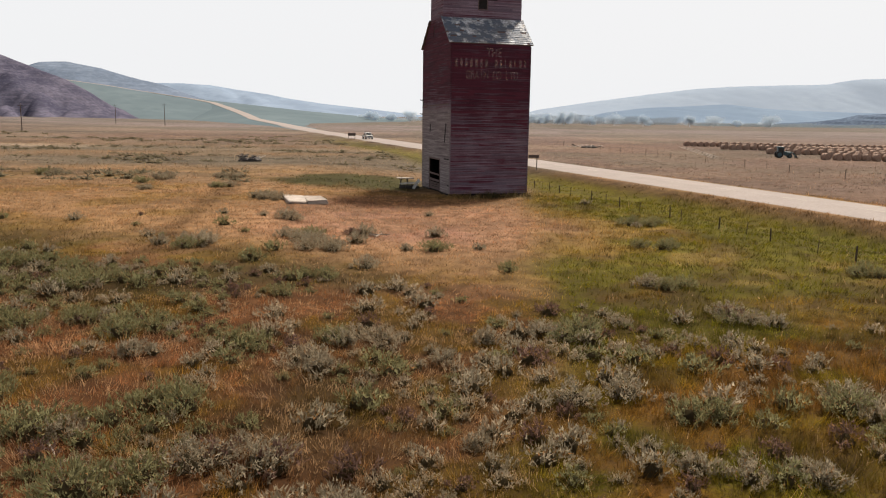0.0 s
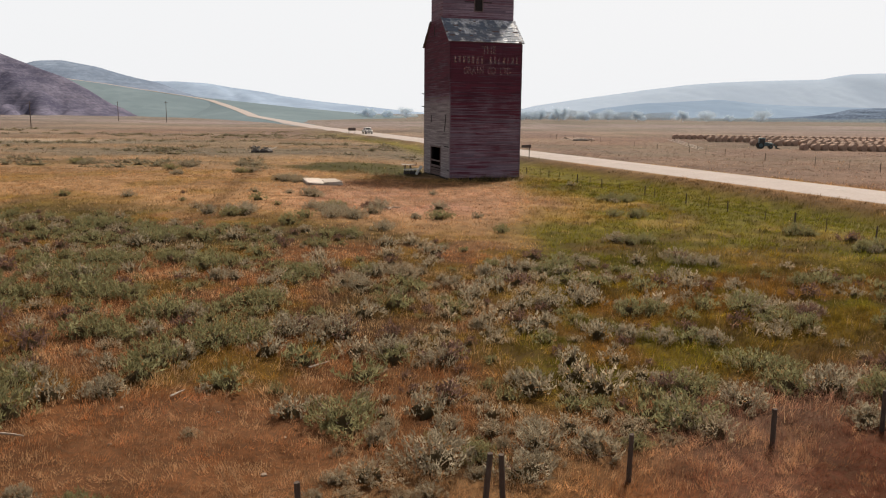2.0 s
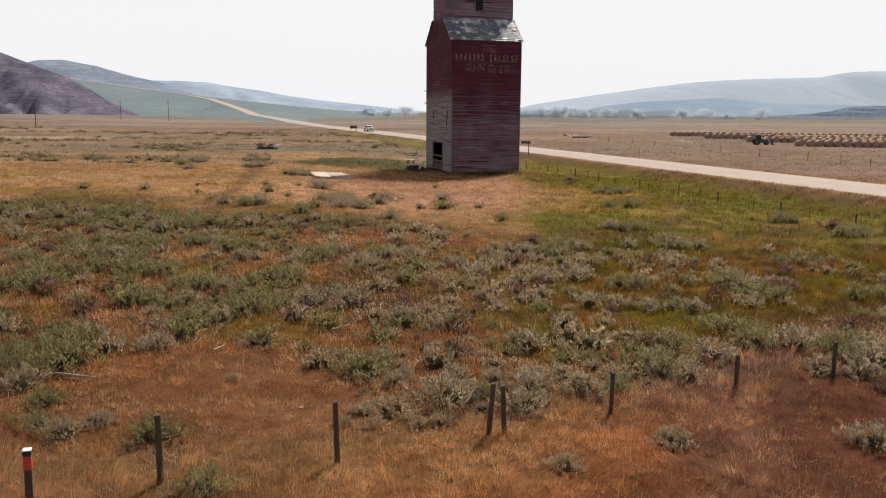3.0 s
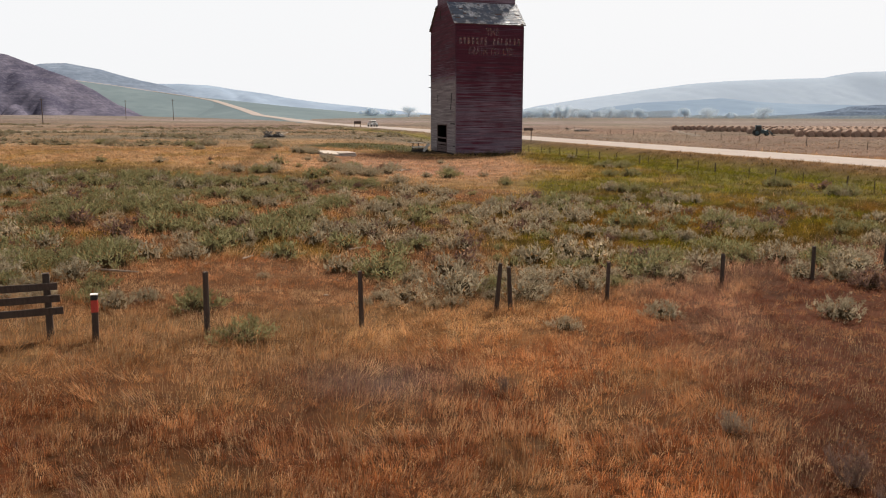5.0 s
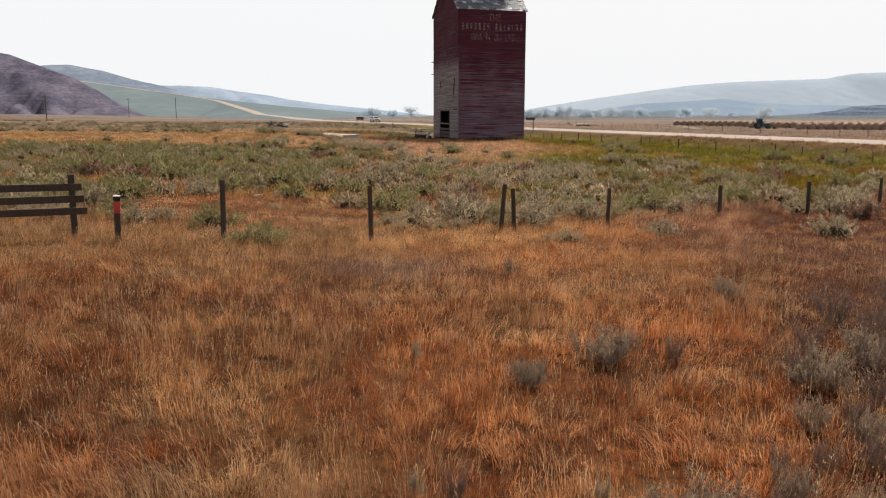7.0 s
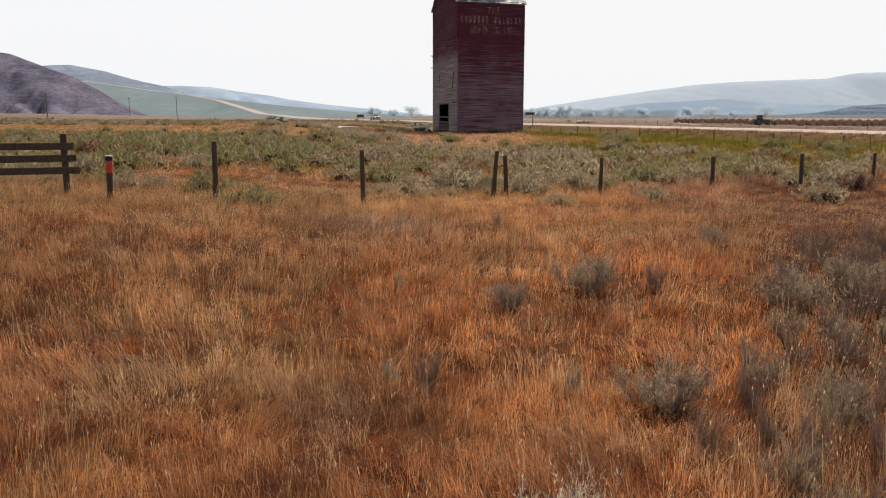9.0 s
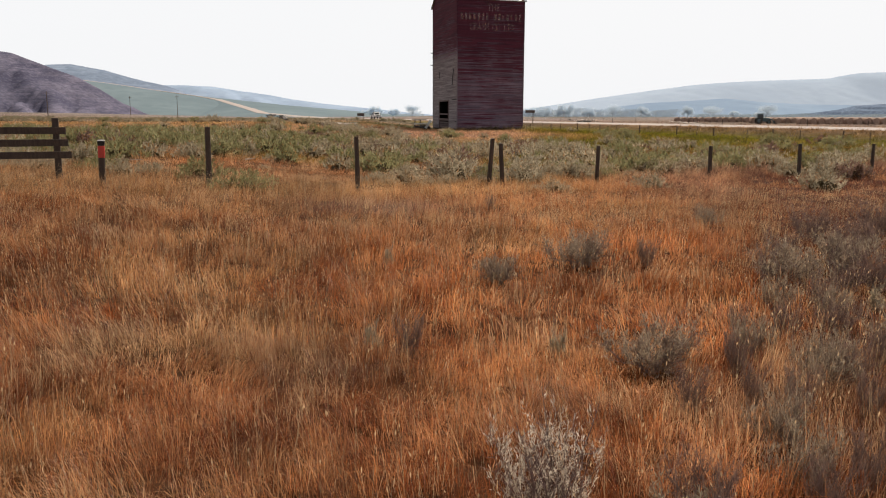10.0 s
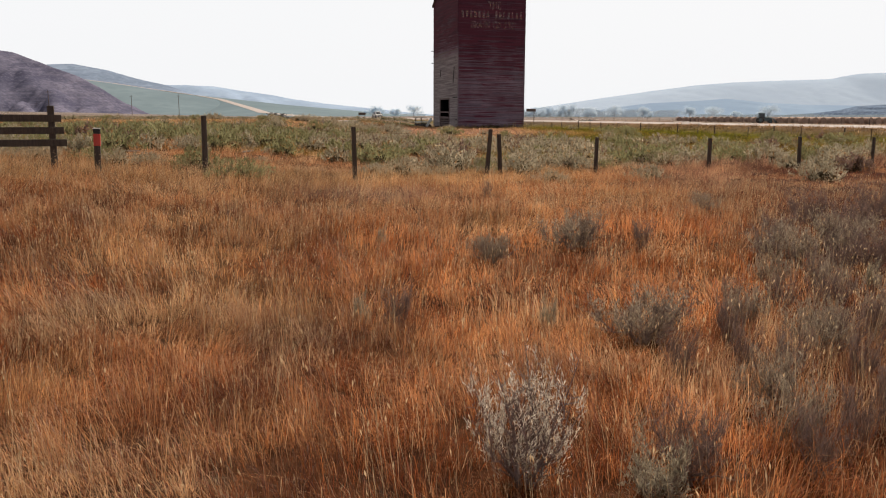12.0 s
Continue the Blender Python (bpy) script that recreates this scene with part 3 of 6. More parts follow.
def grain_elevator():
    rng = random.Random(11)
    top = thing("grain_elevator", pose(0.49, 76.5, 0.1, 0, 0, 17), label="tall weathered red wooden grain elevator with faded lettering", category="grain elevator")
    walls = {"front": pose(0, 0, 0), "left": pose(0, D, 0, 0, 0, -90), "right": pose(W, 0, 0, 0, 0, 90), "back": pose(W, D, 0, 0, 0, 180)}
    door = (2.9, 6.5, 0.0, 3.1)

    def gable(z):
        if z < H:
            return 0, D
        if z < H + RISE_Z:
            k = (z - H) / RISE_Z * RISE_Y
            return k, D - k
        return RISE_Y, D - RISE_Y

    slot = (5.6, 5.95, 15.3, 16.2)
    # solid walls behind the boards
    shell = bmesh.new()
    box(shell, (0.02, 0.02, -0.4), (W - 0.02, 0.2, H))
    box(shell, (0.02, D - 0.2, -0.4), (W - 0.02, D - 0.02, H))
    box(shell, (W - 0.2, 0.2, -0.4), (W - 0.02, D - 0.2, H))
    y0, y1 = D - door[1], D - door[0]
    box(shell, (0.02, 0.2, -0.4), (0.2, y0, H))
    box(shell, (0.02, y1, -0.4), (0.2, D - 0.2, H))
    box(shell, (0.02, y0, door[3]), (0.2, y1, H))
    part("wall_core", shell, M_DARK, top)
    cup = bmesh.new()
    box(cup, (0.02, RISE_Y + 0.02, H - 0.2), (W - 0.02, D - RISE_Y - 0.02, CUP_TOP))
    for x0, x1 in ((0.02, 0.2), (W - 0.2, W - 0.02)):
        vs = [cup.verts.new(c) for c in ((x0, 0.06, H), (x0, D - 0.06, H), (x0, D - RISE_Y, H + RISE_Z - 0.05), (x0, RISE_Y, H + RISE_Z - 0.05),
                                         (x1, 0.06, H), (x1, D - 0.06, H), (x1, D - RISE_Y, H + RISE_Z - 0.05), (x1, RISE_Y, H + RISE_Z - 0.05))]
        for f in ((0, 1, 2, 3), (7, 6, 5, 4), (0, 4, 5, 1), (1, 5, 6, 2), (2, 6, 7, 3), (3, 7, 4, 0)):
            cup.faces.new([vs[i] for i in f])
    part("cupola_core", cup, M_DARK, top)
    floor_bm = boxes(((0.2, 0.2, -0.3), (W - 0.2, D - 0.2, 0.05)))
    part("floor_deck", floor_bm, M_DARK, top)
    part("front_siding", siding(walls["front"], W, 0.0, H - 0.05, lambda z: (0, W), [], rng), M_SIDING, top)
    part("back_siding", siding(walls["back"], W, 0.0, H - 0.05, lambda z: (0, W), [], rng), M_SIDING, top)
    part("door_side_siding", siding(walls["left"], D, 0.0, CUP_TOP, gable, [door, (D - slot[1], D - slot[0], slot[2], slot[3])], rng), M_SIDING, top)
    part("road_side_siding", siding(walls["right"], D, 0.0, CUP_TOP, gable, [], rng), M_SIDING, top)
    win = (3.6, 4.45, 17.75, 19.6)
    part("cupola_front_siding", siding(pose(0, RISE_Y, 0), W, H + RISE_Z - 0.1, CUP_TOP, lambda z: (0, W), [win], rng), M_SIDING, top)
    part("cupola_back_siding", siding(pose(W, D - RISE_Y, 0, 0, 0, 180), W, H + RISE_Z - 0.1, CUP_TOP, lambda z: (0, W), [], rng), M_SIDING, top)
    # cupola window
    w = thing("window")
    w.parent = top
    part("window_frame", boxes(((win[0] - 0.1, RISE_Y - 0.06, win[2] - 0.1), (win[0], RISE_Y + 0.02, win[3] + 0.1)), ((win[1], RISE_Y - 0.06, win[2] - 0.1), (win[1] + 0.1, RISE_Y + 0.02, win[3] + 0.1)),
                               ((win[0], RISE_Y - 0.06, win[2] - 0.1), (win[1], RISE_Y + 0.02, win[2]))), M_TRIM, w)
    # roofs
    slope = math.hypot(RISE_Y, RISE_Z)
    ang = math.degrees(math.atan2(RISE_Z, RISE_Y))
    over = 0.18
    for nm, m in (("front_roof", pose(-0.22, -over * 0.74, H - over * 0.66, ang)), ("back_roof", pose(W + 0.22, D + over * 0.74, H - over * 0.66) @ pose(0, 0, 0, 0, 0, 180) @ pose(0, 0, 0, ang))):
        bm = bmesh.new()
        box(bm, (0, 0, -0.1), (W + 0.44, slope + over, -0.004), m)
        deck = part(nm, bm, M_TRIM, top)
        part("shingles", shingles(bmesh.new(), m, W + 0.44, slope + over, rng), M_SHINGLE, deck, "silver-grey shingles with bare patches")
    ridge_y, ridge_z = D / 2, CUP_TOP + 2.0
    half = D / 2 - RISE_Y + 0.3
    a2 = math.degrees(math.atan2(2.0, half))
    for nm, m in (("cupola_roof", pose(-0.25, RISE_Y - 0.3, CUP_TOP, a2)), ("cupola_roof", pose(W + 0.25, D - RISE_Y + 0.3, CUP_TOP) @ pose(0, 0, 0, 0, 0, 180) @ pose(0, 0, 0, a2))):
        bm = bmesh.new()
        box(bm, (0, 0, -0.1), (W + 0.5, math.hypot(half, 2.0) + 0.04, -0.004), m)
        deck = part(nm, bm, M_TRIM, top)
        part("shingles", shingles(bmesh.new(), m, W + 0.5, math.hypot(half, 2.0), rng), M_SHINGLE, deck)
    for x in (0.05, W - 0.05):
        gab = bmesh.new()
        gab.faces.new([gab.verts.new(c) for c in ((x, RISE_Y, CUP_TOP - 0.1), (x, D - RISE_Y, CUP_TOP - 0.1), (x, D / 2, CUP_TOP + 1.75))])
        part("cupola_gable", gab, M_SIDING, top)
    # corner boards
    for x, y in ((0, 0), (W, 0), (0, D), (W, D)):
        sx, sy = (-1 if x == 0 else 1), (-1 if y == 0 else 1)
        bm = boxes(((min(x + sx * 0.05, x - sx * 0.1), min(y + sy * 0.048, y + sy * 0.005), 0), (max(x + sx * 0.05, x - sx * 0.1), max(y + sy * 0.048, y + sy * 0.005), H - 0.25)))
        part("corner_board", bm, M_SIDING, top)
    # door: frame, two crossing rails and the boards left across its foot
    dl = walls["left"]
    dr = thing("driveway_door")
    dr.parent = top
    bm = bmesh.new()
    box(bm, (door[0] - 0.16, -0.07, 0), (door[0], 0.02, door[3] + 0.16), dl)
    box(bm, (door[1], -0.07, 0), (door[1] + 0.16, 0.02, door[3] + 0.16), dl)
    box(bm, (door[0], -0.07, door[3]), (door[1], 0.02, door[3] + 0.16), dl)
    part("door_frame", bm, M_TRIM, dr)
    for z, h in ((1.62, 0.17), (1.02, 0.17)):
        bm = bmesh.new()
        box(bm, (door[0] - 0.1, -0.13, z), (door[1] + 0.1, -0.08, z + h), dl @ pose(0, 0, 0, 0, rng.uniform(-1, 1)))
        part("rail", bm, M_TRIM, dr, "pale grey rail nailed across the opening")
    z = 0.0
    while z < 0.95:
        bm = bmesh.new()
        box(bm, (door[0] + 0.02, 0.0, z), (door[1] - 0.02, 0.035, z + 0.14), dl @ pose(0, 0, 0, 0, rng.uniform(-0.8, 0.8)))
        part("plank", bm, M_TRIM, dr)
        z += 0.17
    # loose boards and brackets hanging on the door side
    for u, z, a, ln in ((8.1, 5.9, 76, 1.9), (3.05, 6.8, 88, 0.8), (0.1, 9.2, 80, 1.0)):
        bm = bmesh.new()
        box(bm, (0, -0.09, -0.06), (ln, -0.045, 0.06), dl @ pose(u, 0, z - 1.0, 0, -a))
        part("loose_board", bm, M_DARK, top)
    for u, z, ln in ((0.1, 7.55, 0.6), (0.0, 9.0, 0.5)):
        bm = bmesh.new()
        rod(bm, (0, D - u, z), (-0.15, D - u + ln, z + 0.08), 0.05)
        part("bracket", bm, M_DARK, top)
    # the line where the paint gives out: a skirt board
    bm = bmesh.new()
    box(bm, (0.1, -0.062, 8.35), (D - 0.1, -0.045, 8.47), dl @ pose(0, 0, 0, 0, -1.0))
    part("skirt_board", bm, M_TRIM, top)
    letters(top, rng)
    return top


def flat_text(body, size):
    cu = bpy.data.curves.new("words", "FONT")
    cu.body, cu.size, cu.extrude, cu.align_x = body, size, 0.002, "CENTER"
    cu.offset = 0.018
    ob = new("words", cu)
    dg = bpy.context.evaluated_depsgraph_get()
    me = bpy.data.meshes.new_from_object(ob.evaluated_get(dg))
    bpy.data.objects.remove(ob)
    return me


def letters(top, rng):
    """Faded painted words, letter by letter; the maker's name is left as letter-high bars."""
    for body, x0, x1, z, size in (("THE", 3.5, 5.15, 13.05, 1.16), ("GRAIN CO LTD", 1.5, 6.8, 10.95, 1.1)):
        step = (x1 - x0) / len(body)
        for k, ch in enumerate(body):
            if ch == " ":
                continue
            me = flat_text(ch, size)
            me.materials.append(M_LETTER)
            ob = new("painted_letter", me)
            ob.parent = top
            ob.matrix_basis = pose(x0 + (k + 0.5) * step, -0.05, z, 90) @ Matrix.Diagonal((0.72 if body == "THE" else 0.62, 1, 1, 1))
    for k in range(15):
        if k != 7:
            u = 0.4 + 0.497 * k
            part("letter_bar", boxes(((u, -0.052, 12.05), (u + (0.27 if k not in (12, 10) else 0.12), -0.048, 12.8))), M_LETTER, top)


grain_elevator()


# ---- things by the elevator ----
def concrete_slab():
    t = thing("concrete_slab", pose(-11.2, 64.2, float(height(-11.2, 64.2)) + 0.08, 1.5, 1.5, 18), label="pale broken concrete slab lying in the dry grass", category="slab")
    for x0, x1, y0, y1, rx, ry, dz in ((-1.6, -0.1, -1.7, 1.8, 1.5, 3.0, 0.05), (-0.05, 1.45, -1.8, 0.3, -2.0, -3.0, 0.08), (0.0, 1.5, 0.36, 1.7, 3.0, -1.0, 0.0)):
        bm = bmesh.new()
        box(bm, (x0, y0, -0.25), (x1, y1, 0.1), pose(0, 0, dz, rx, ry), bevel=0.03)
        rng = random.Random(int(x0 * 100))
        for v in bm.verts:
            v.co += Vector((rng.uniform(-0.12, 0.12), rng.uniform(-0.12, 0.12), rng.uniform(-0.02, 0.02)))
        part("broken_piece", bm, M_CONCRETE, t)
    return t


concrete_slab()


def broken_table():
    rng = random.Random(4)
    white = worn("white_board", (0.82, 0.82, 0.82), (0.68, 0.67, 0.65), 0.7)
    t = thing("broken_table", pose(-3.75, 83.2, float(height(-3.75, 83.2)), 0, 0, 8), label="collapsed pale wooden table beside the elevator's door", category="wreckage")
    bm = bmesh.new()
    box(bm, (-1.2, -0.45, 1.02), (0.55, 0.45, 1.1), pose(0, 0, 0, 0, 1.5), bevel=0.01)
    part("tabletop", bm, M_PALE, t)
    bm = bmesh.new()
    box(bm, (-0.9, -0.7, 0.5), (0.6, -0.55, 0.66), pose(0, 0, 0, 0, -3), bevel=0.01)
    part("bench_plank", bm, white, t, "white-painted plank")
    for x, lean in ((-0.95, 8), (-0.1, -5)):
        bm = bmesh.new()
        box(bm, (x, -0.3, 0), (x + 0.12, -0.18, 1.03), pose(0, 0, 0, rng.uniform(-4, 4), lean))
        part("leg", bm, M_BURNT, t)
    bm = bmesh.new()
    box(bm, (-0.14, -0.04, 0), (0.14, 0.04, 1.15), pose(0.45, -0.75, 0.02, 0, 33), bevel=0.01)
    part("leaning_board", bm, white, t, "white-painted leaning board")
    bm = bmesh.new()
    box(bm, (-0.1, -0.03, 0), (0.1, 0.03, 0.62), pose(0.62, -0.85, 0.55, 0, 64), bevel=0.01)
    part("cross_piece", bm, white, t, "white-painted cross piece")
    # a row of rough dark lumps below the tabletop
    bm = bmesh.new()
    for k in range(7):
        made = bmesh.ops.create_icosphere(bm, subdivisions=1, radius=rng.uniform(0.22, 0.36), matrix=pose(-0.7 + 0.27 * k, rng.uniform(-0.4, 0.2), 0.08))
        for v in made["verts"]:
            v.co += Vector([rng.uniform(-0.07, 0.07) for _ in range(3)])
    part("dark_lumps", bm, M_BURNT, t, "dark lumps under the table")
    return t


broken_table()


def scrap_pile(name, x, y, spread_x, spread_y, count, tall, label, mats, seed):
    rng = random.Random(seed)
    t = thing(name, pose(x, y, float(height(x, y))), label=label, category="scrap pile")
    heap = bmesh.new()
    for _ in range(16):
        s = rng.uniform(0.3, 0.7)
        made = bmesh.ops.create_icosphere(heap, subdivisions=1, radius=s, matrix=pose(rng.uniform(-spread_x, spread_x) * 0.6, rng.uniform(-spread_y, spread_y) * 0.5, 0) @ Matrix.Diagonal((1.3, 1, tall, 1)))
        for v in made["verts"]:
            v.co += Vector([rng.uniform(-0.1, 0.1) for _ in range(3)])
    part("heap", heap, M_BURNT, t)
    for _ in range(count):
        ln = rng.uniform(0.5, 1.5)
        bm = bmesh.new()
        box(bm, (-ln / 2, -0.09, -0.03), (ln / 2, 0.09, 0.03), pose(rng.uniform(-spread_x, spread_x), rng.uniform(-spread_y, spread_y), rng.uniform(0.1, tall * 0.8), rng.uniform(-25, 25), rng.uniform(-28, 28), rng.uniform(0, 180)))
        part("plank", bm, rng.choice(mats), t)
    return t


scrap_pile("scrap_pile", -27.6, 113.5, 1.7, 1.1, 30, 1.05, "heap of charred boards and pale scrap in the grass", (M_PALE, M_BURNT, M_BURNT, M_BURNT, M_BURNT), 5)
scrap_pile("scrap_pile", 36.5, 208.0, 4.5, 1.6, 30, 1.0, "heap of old timber and scrap beyond the road", (M_PALE, M_BURNT, M_POST, M_PALE), 6)


def pipe_row():
    t = thing("irrigation_pipe", pose(58.5, 188, float(height(58.5, 188))), label="pale irrigation pipes lying across the stubble", category="pipe")
    for k in range(3):
        bm = rod(bmesh.new(), (6.5 + k, 34 - k, 0.15), (-5.0 + k * 1.4, -30 + 3 * k, 0.1), 0.06)
        part("pipe", bm, M_PALE, t)
    for k in range(4):
        bm = rod(bmesh.new(), (-4 + 3 * k, -26 + 16 * k, 0), (-4 + 3 * k, -26 + 16 * k, 0.9), 0.05)
        part("standpipe", bm, M_POST, t)
    return t


pipe_row()


def sign_board(x, y, rz, wide, low, tall, posts, label):
    t = thing("road_sign", pose(x, y, float(height(x, y)), 0, 0, rz), label=label, category="sign")
    part("panel", boxes(((-wide / 2, -0.03, low), (wide / 2, 0.03, low + tall)), bevel=0.01), M_SIGN, t)
    for u in posts:
        part("post", boxes(((u - 0.05, 0.035, -0.3), (u + 0.05, 0.13, low + tall)), bevel=0.008), M_POST, t)
    return t


sign_board(12.3, 110.0, 12, 1.5, 1.75, 0.42, (0.5,), "dark wooden sign board on one post behind the elevator")
sign_board(-27.0, 233.0, 10, 2.2, 0.9, 0.85, (-0.9, 0.9), "dark roadside information sign on two posts")


# ---- fences ----
def fence_post_mesh(bm, x, y, z0, tall, r, rng, lean=3.0):
    m = pose(x, y, z0, rng.uniform(-lean, lean), rng.uniform(-lean, lean), rng.uniform(0, 90))
    rod(bm, (0, 0, -0.4), (0, 0, tall), r * 1.08, r * 0.94, 9)
    bmesh.ops.transform(bm, matrix=m, verts=bm.verts[:])
    for v in bm.verts:
        v.co += Vector((rng.uniform(-1, 1), rng.uniform(-1, 1), rng.uniform(-1, 1))) * r * 0.12
    return m


def wire(name, a, b, sag, parent, r=0.006):
    a, b = Vector(a), Vector(b)
    pts = [a.lerp(b, k / 4) - Vector((0, 0, sag * 4 * (k / 4) * (1 - k / 4))) for k in range(5)]
    return part(name, tube(bmesh.new(), pts, [r] * 5, 3), M_WIRE, parent)


def front_fence():
    rng = random.Random(8)
    t = thing("wire_fence", label="dark weathered post and wire fence across the prairie", category="fence")
    tops = [(-5.84, 2.28, 1.32), (-2.76, 3.62, 1.08), (0.37, 5.02, 1.01), (0.73, 5.19, 0.88), (3.35, 6.42, 0.78), (6.89, 8.0, 0.72), (9.96, 9.15, 0.75), (13.3, 11.31, 0.68), (16.7, 12.6, 0.68), (20.2, 14.2, 0.68), (23.8, 15.9, 0.7)]
    lean = {2: (3, 4), 3: (0, -3)}
    for k, (x, y, z) in enumerate(tops):
        g = float(height(x, y))
        bm = bmesh.new()
        rod(bm, (0, 0, -0.4), (0, 0, z - g), 0.06, 0.052, 10)
        for v in bm.verts:
            v.co += Vector((rng.uniform(-1, 1), rng.uniform(-1, 1), rng.uniform(-1, 1))) * 0.006
        a, b = lean.get(k, (rng.uniform(-1.5, 1.5), rng.uniform(-1.5, 1.5)))
        bmesh.ops.transform(bm, matrix=pose(x, y, g, a, b), verts=bm.verts[:])
        part("post", bm, M_POST, t)
    line = [p for k, p in enumerate(tops) if k != 3]
    for p, q in zip(line, line[1:]):
        for drop in (0.12, 0.42, 0.72):
            wire("wire", (p[0], p[1] + 0.07, p[2] - drop), (q[0], q[1] + 0.07, q[2] - drop), 0.03, t, 0.0025)
    return t


front_fence()


def rail_gate():
    rng = random.Random(3)
    t = thing("rail_fence", pose(-8.56, 1.19, 0, 0, 0, 203), label="dark wooden post and rail fence panel beside the open gateway", category="fence")
    for u in (0.0, 2.6, 5.2):
        x, y = -8.56 - 0.92 * u, 1.19 - 0.39 * u
        g = float(height(x, y))
        part("post", boxes(((u - 0.062, -0.062, g - 0.4), (u + 0.062, 0.062, 1.51 + 0.02 * u)), bevel=0.012), M_POST, t)
    for k, z in enumerate((1.26, 1.02, 0.775)):
        bm = bmesh.new()
        box(bm, (-0.18 - 0.04 * k, 0.075, z - 0.07), (5.35, 0.12, z + 0.07), pose(0, 0, 0, 0, rng.uniform(-0.6, 0.6)), bevel=0.008)
        part("rail", bm, M_POST, t)
    return t


rail_gate()


def marker_post():
    g = float(height(-7.75, 1.33))
    t = thing("marker_post", pose(-7.75, 1.33, g, 0, 1.5, 20), label="grey marker post with a red band and black cap", category="post")
    h = 1.07 - g
    part("post", boxes(((-0.06, -0.06, -0.3), (0.06, 0.06, h - 0.1)), bevel=0.01), M_POST, t)
    part("band", boxes(((-0.064, -0.064, h - 0.36), (0.064, 0.064, h - 0.12)), bevel=0.004), M_RED, t, "red painted band")
    part("cap", boxes(((-0.066, -0.066, h - 0.1), (0.066, 0.066, h - 0.02)), bevel=0.004), M_RUBBER, t, "black cap")
    part("top_plate", boxes(((-0.07, -0.07, h - 0.018), (0.07, 0.07, h)), bevel=0.004), M_WHITE, t, "white top plate")
    return t


marker_post()


def long_fence(ys, line, label, tall, seed, wires=3):
    rng = random.Random(seed)
    t = thing("wire_fence", label=label, category="fence")
    last = None
    for k, y in enumerate(ys):
        y += rng.uniform(-0.7, 0.7)
        x = line(y) + rng.uniform(-0.15, 0.15)
        g = float(height(x, y))
        bm = bmesh.new()
        thin = k % 2
        fence_post_mesh(bm, x, y, g, tall * rng.uniform(0.88, 1.08), 0.026 if thin else 0.05, rng)
        part("post", bm, M_POST, t)
        here = (x, y, g + tall)
        if last:
            for drop in (0.1, 0.4, 0.7)[:wires]:
                wire("wire", (last[0], last[1], last[2] - drop), (here[0], here[1], here[2] - drop), 0.03, t, 0.005)
        last = here
    return t


long_fence([20 + 3.1 * k for k in range(34)], lambda y: 24.4 - 0.305 * (y - 41.4), "post and wire fence along the green ditch", 0.88, 21)
long_fence([70 + 6.3 * k for k in range(26)], lambda y: 60.0 - 0.19 * (y - 80), "post and wire fence along the stubble field", 1.3, 22)


# ---- poles, bales, machines ----
def utility_pole(x, y, tall):
    t = thing("utility_pole", pose(x, y, float(height(x, y))), label="grey wooden utility pole on the far flat", category="pole")
    part("pole", rod(bmesh.new(), (0, 0, -0.5), (0, 0, tall), 0.17, 0.11), M_SIGN, t)
    part("crossarm", boxes(((-0.9, -0.05, tall - 0.75), (0.9, 0.05, tall - 0.64))), M_SIGN, t)
    return t


for x, y, tall in ((-135.5, 389, 10.5), (-158.0, 386, 9.5), (-134.9, 256, 8.5)):
    utility_pole(x, y, tall)


def round_bale():
    """A rolled bale on its side: flattened foot, spiral end faces, twine grooves."""
    bm = bmesh.new()
    seg, r, half = 18, 0.78, 0.68
    prof = [(-half, 0.2), (-half + 0.03, 0.5), (-half, 0.68), (-half + 0.06, 0.77), (-0.3, 0.79), (-0.27, 0.765), (0.02, 0.79), (0.3, 0.765), (half - 0.06, 0.77), (half, 0.68), (half - 0.03, 0.5), (half, 0.2)]
    rng = random.Random(2)
    rings = []
    for u, rad in prof:
        rings.append([bm.verts.new((rad * math.cos(a) * rng.uniform(0.98, 1.02), u, max(rad * math.sin(a), -0.68) + 0.68)) for a in [2 * math.pi * k / seg for k in range(seg)]])
    for a, b in zip(rings, rings[1:]):
        for k in range(seg):
            bm.faces.new((a[k], a[(k + 1) % seg], b[(k + 1) % seg], b[k]))
    bm.faces.new(rings[0])
    bm.faces.new(rings[-1][::-1])
    bmesh.ops.recalc_face_normals(bm, faces=bm.faces[:])
    return part("round_bale", bm, M_BALE)


bale = tagged(round_bale(), "tan round straw bale lying in a row on the field", "bale", "bales in the field")
brng = random.Random(14)
first = True
for row, (x0, y0, n) in enumerate(((77, 161, 30), (76, 186, 32), (73, 209, 36), (70, 232, 40), (84, 173, 28), (88, 197, 28))):
    for k in range(n):
        x, y = x0 + 1.75 * k + brng.uniform(-0.15, 0.15), y0 - 0.45 * k * (1 if row < 4 else 0.6) + brng.uniform(-0.5, 0.5)
        m = pose(x, y, float(height(x, y)) - 0.03, 0, 0, 12 + brng.uniform(-9, 9))
        if first:
            bale.matrix_basis, first = m, False
        else:
            copy_thing(bale, m)


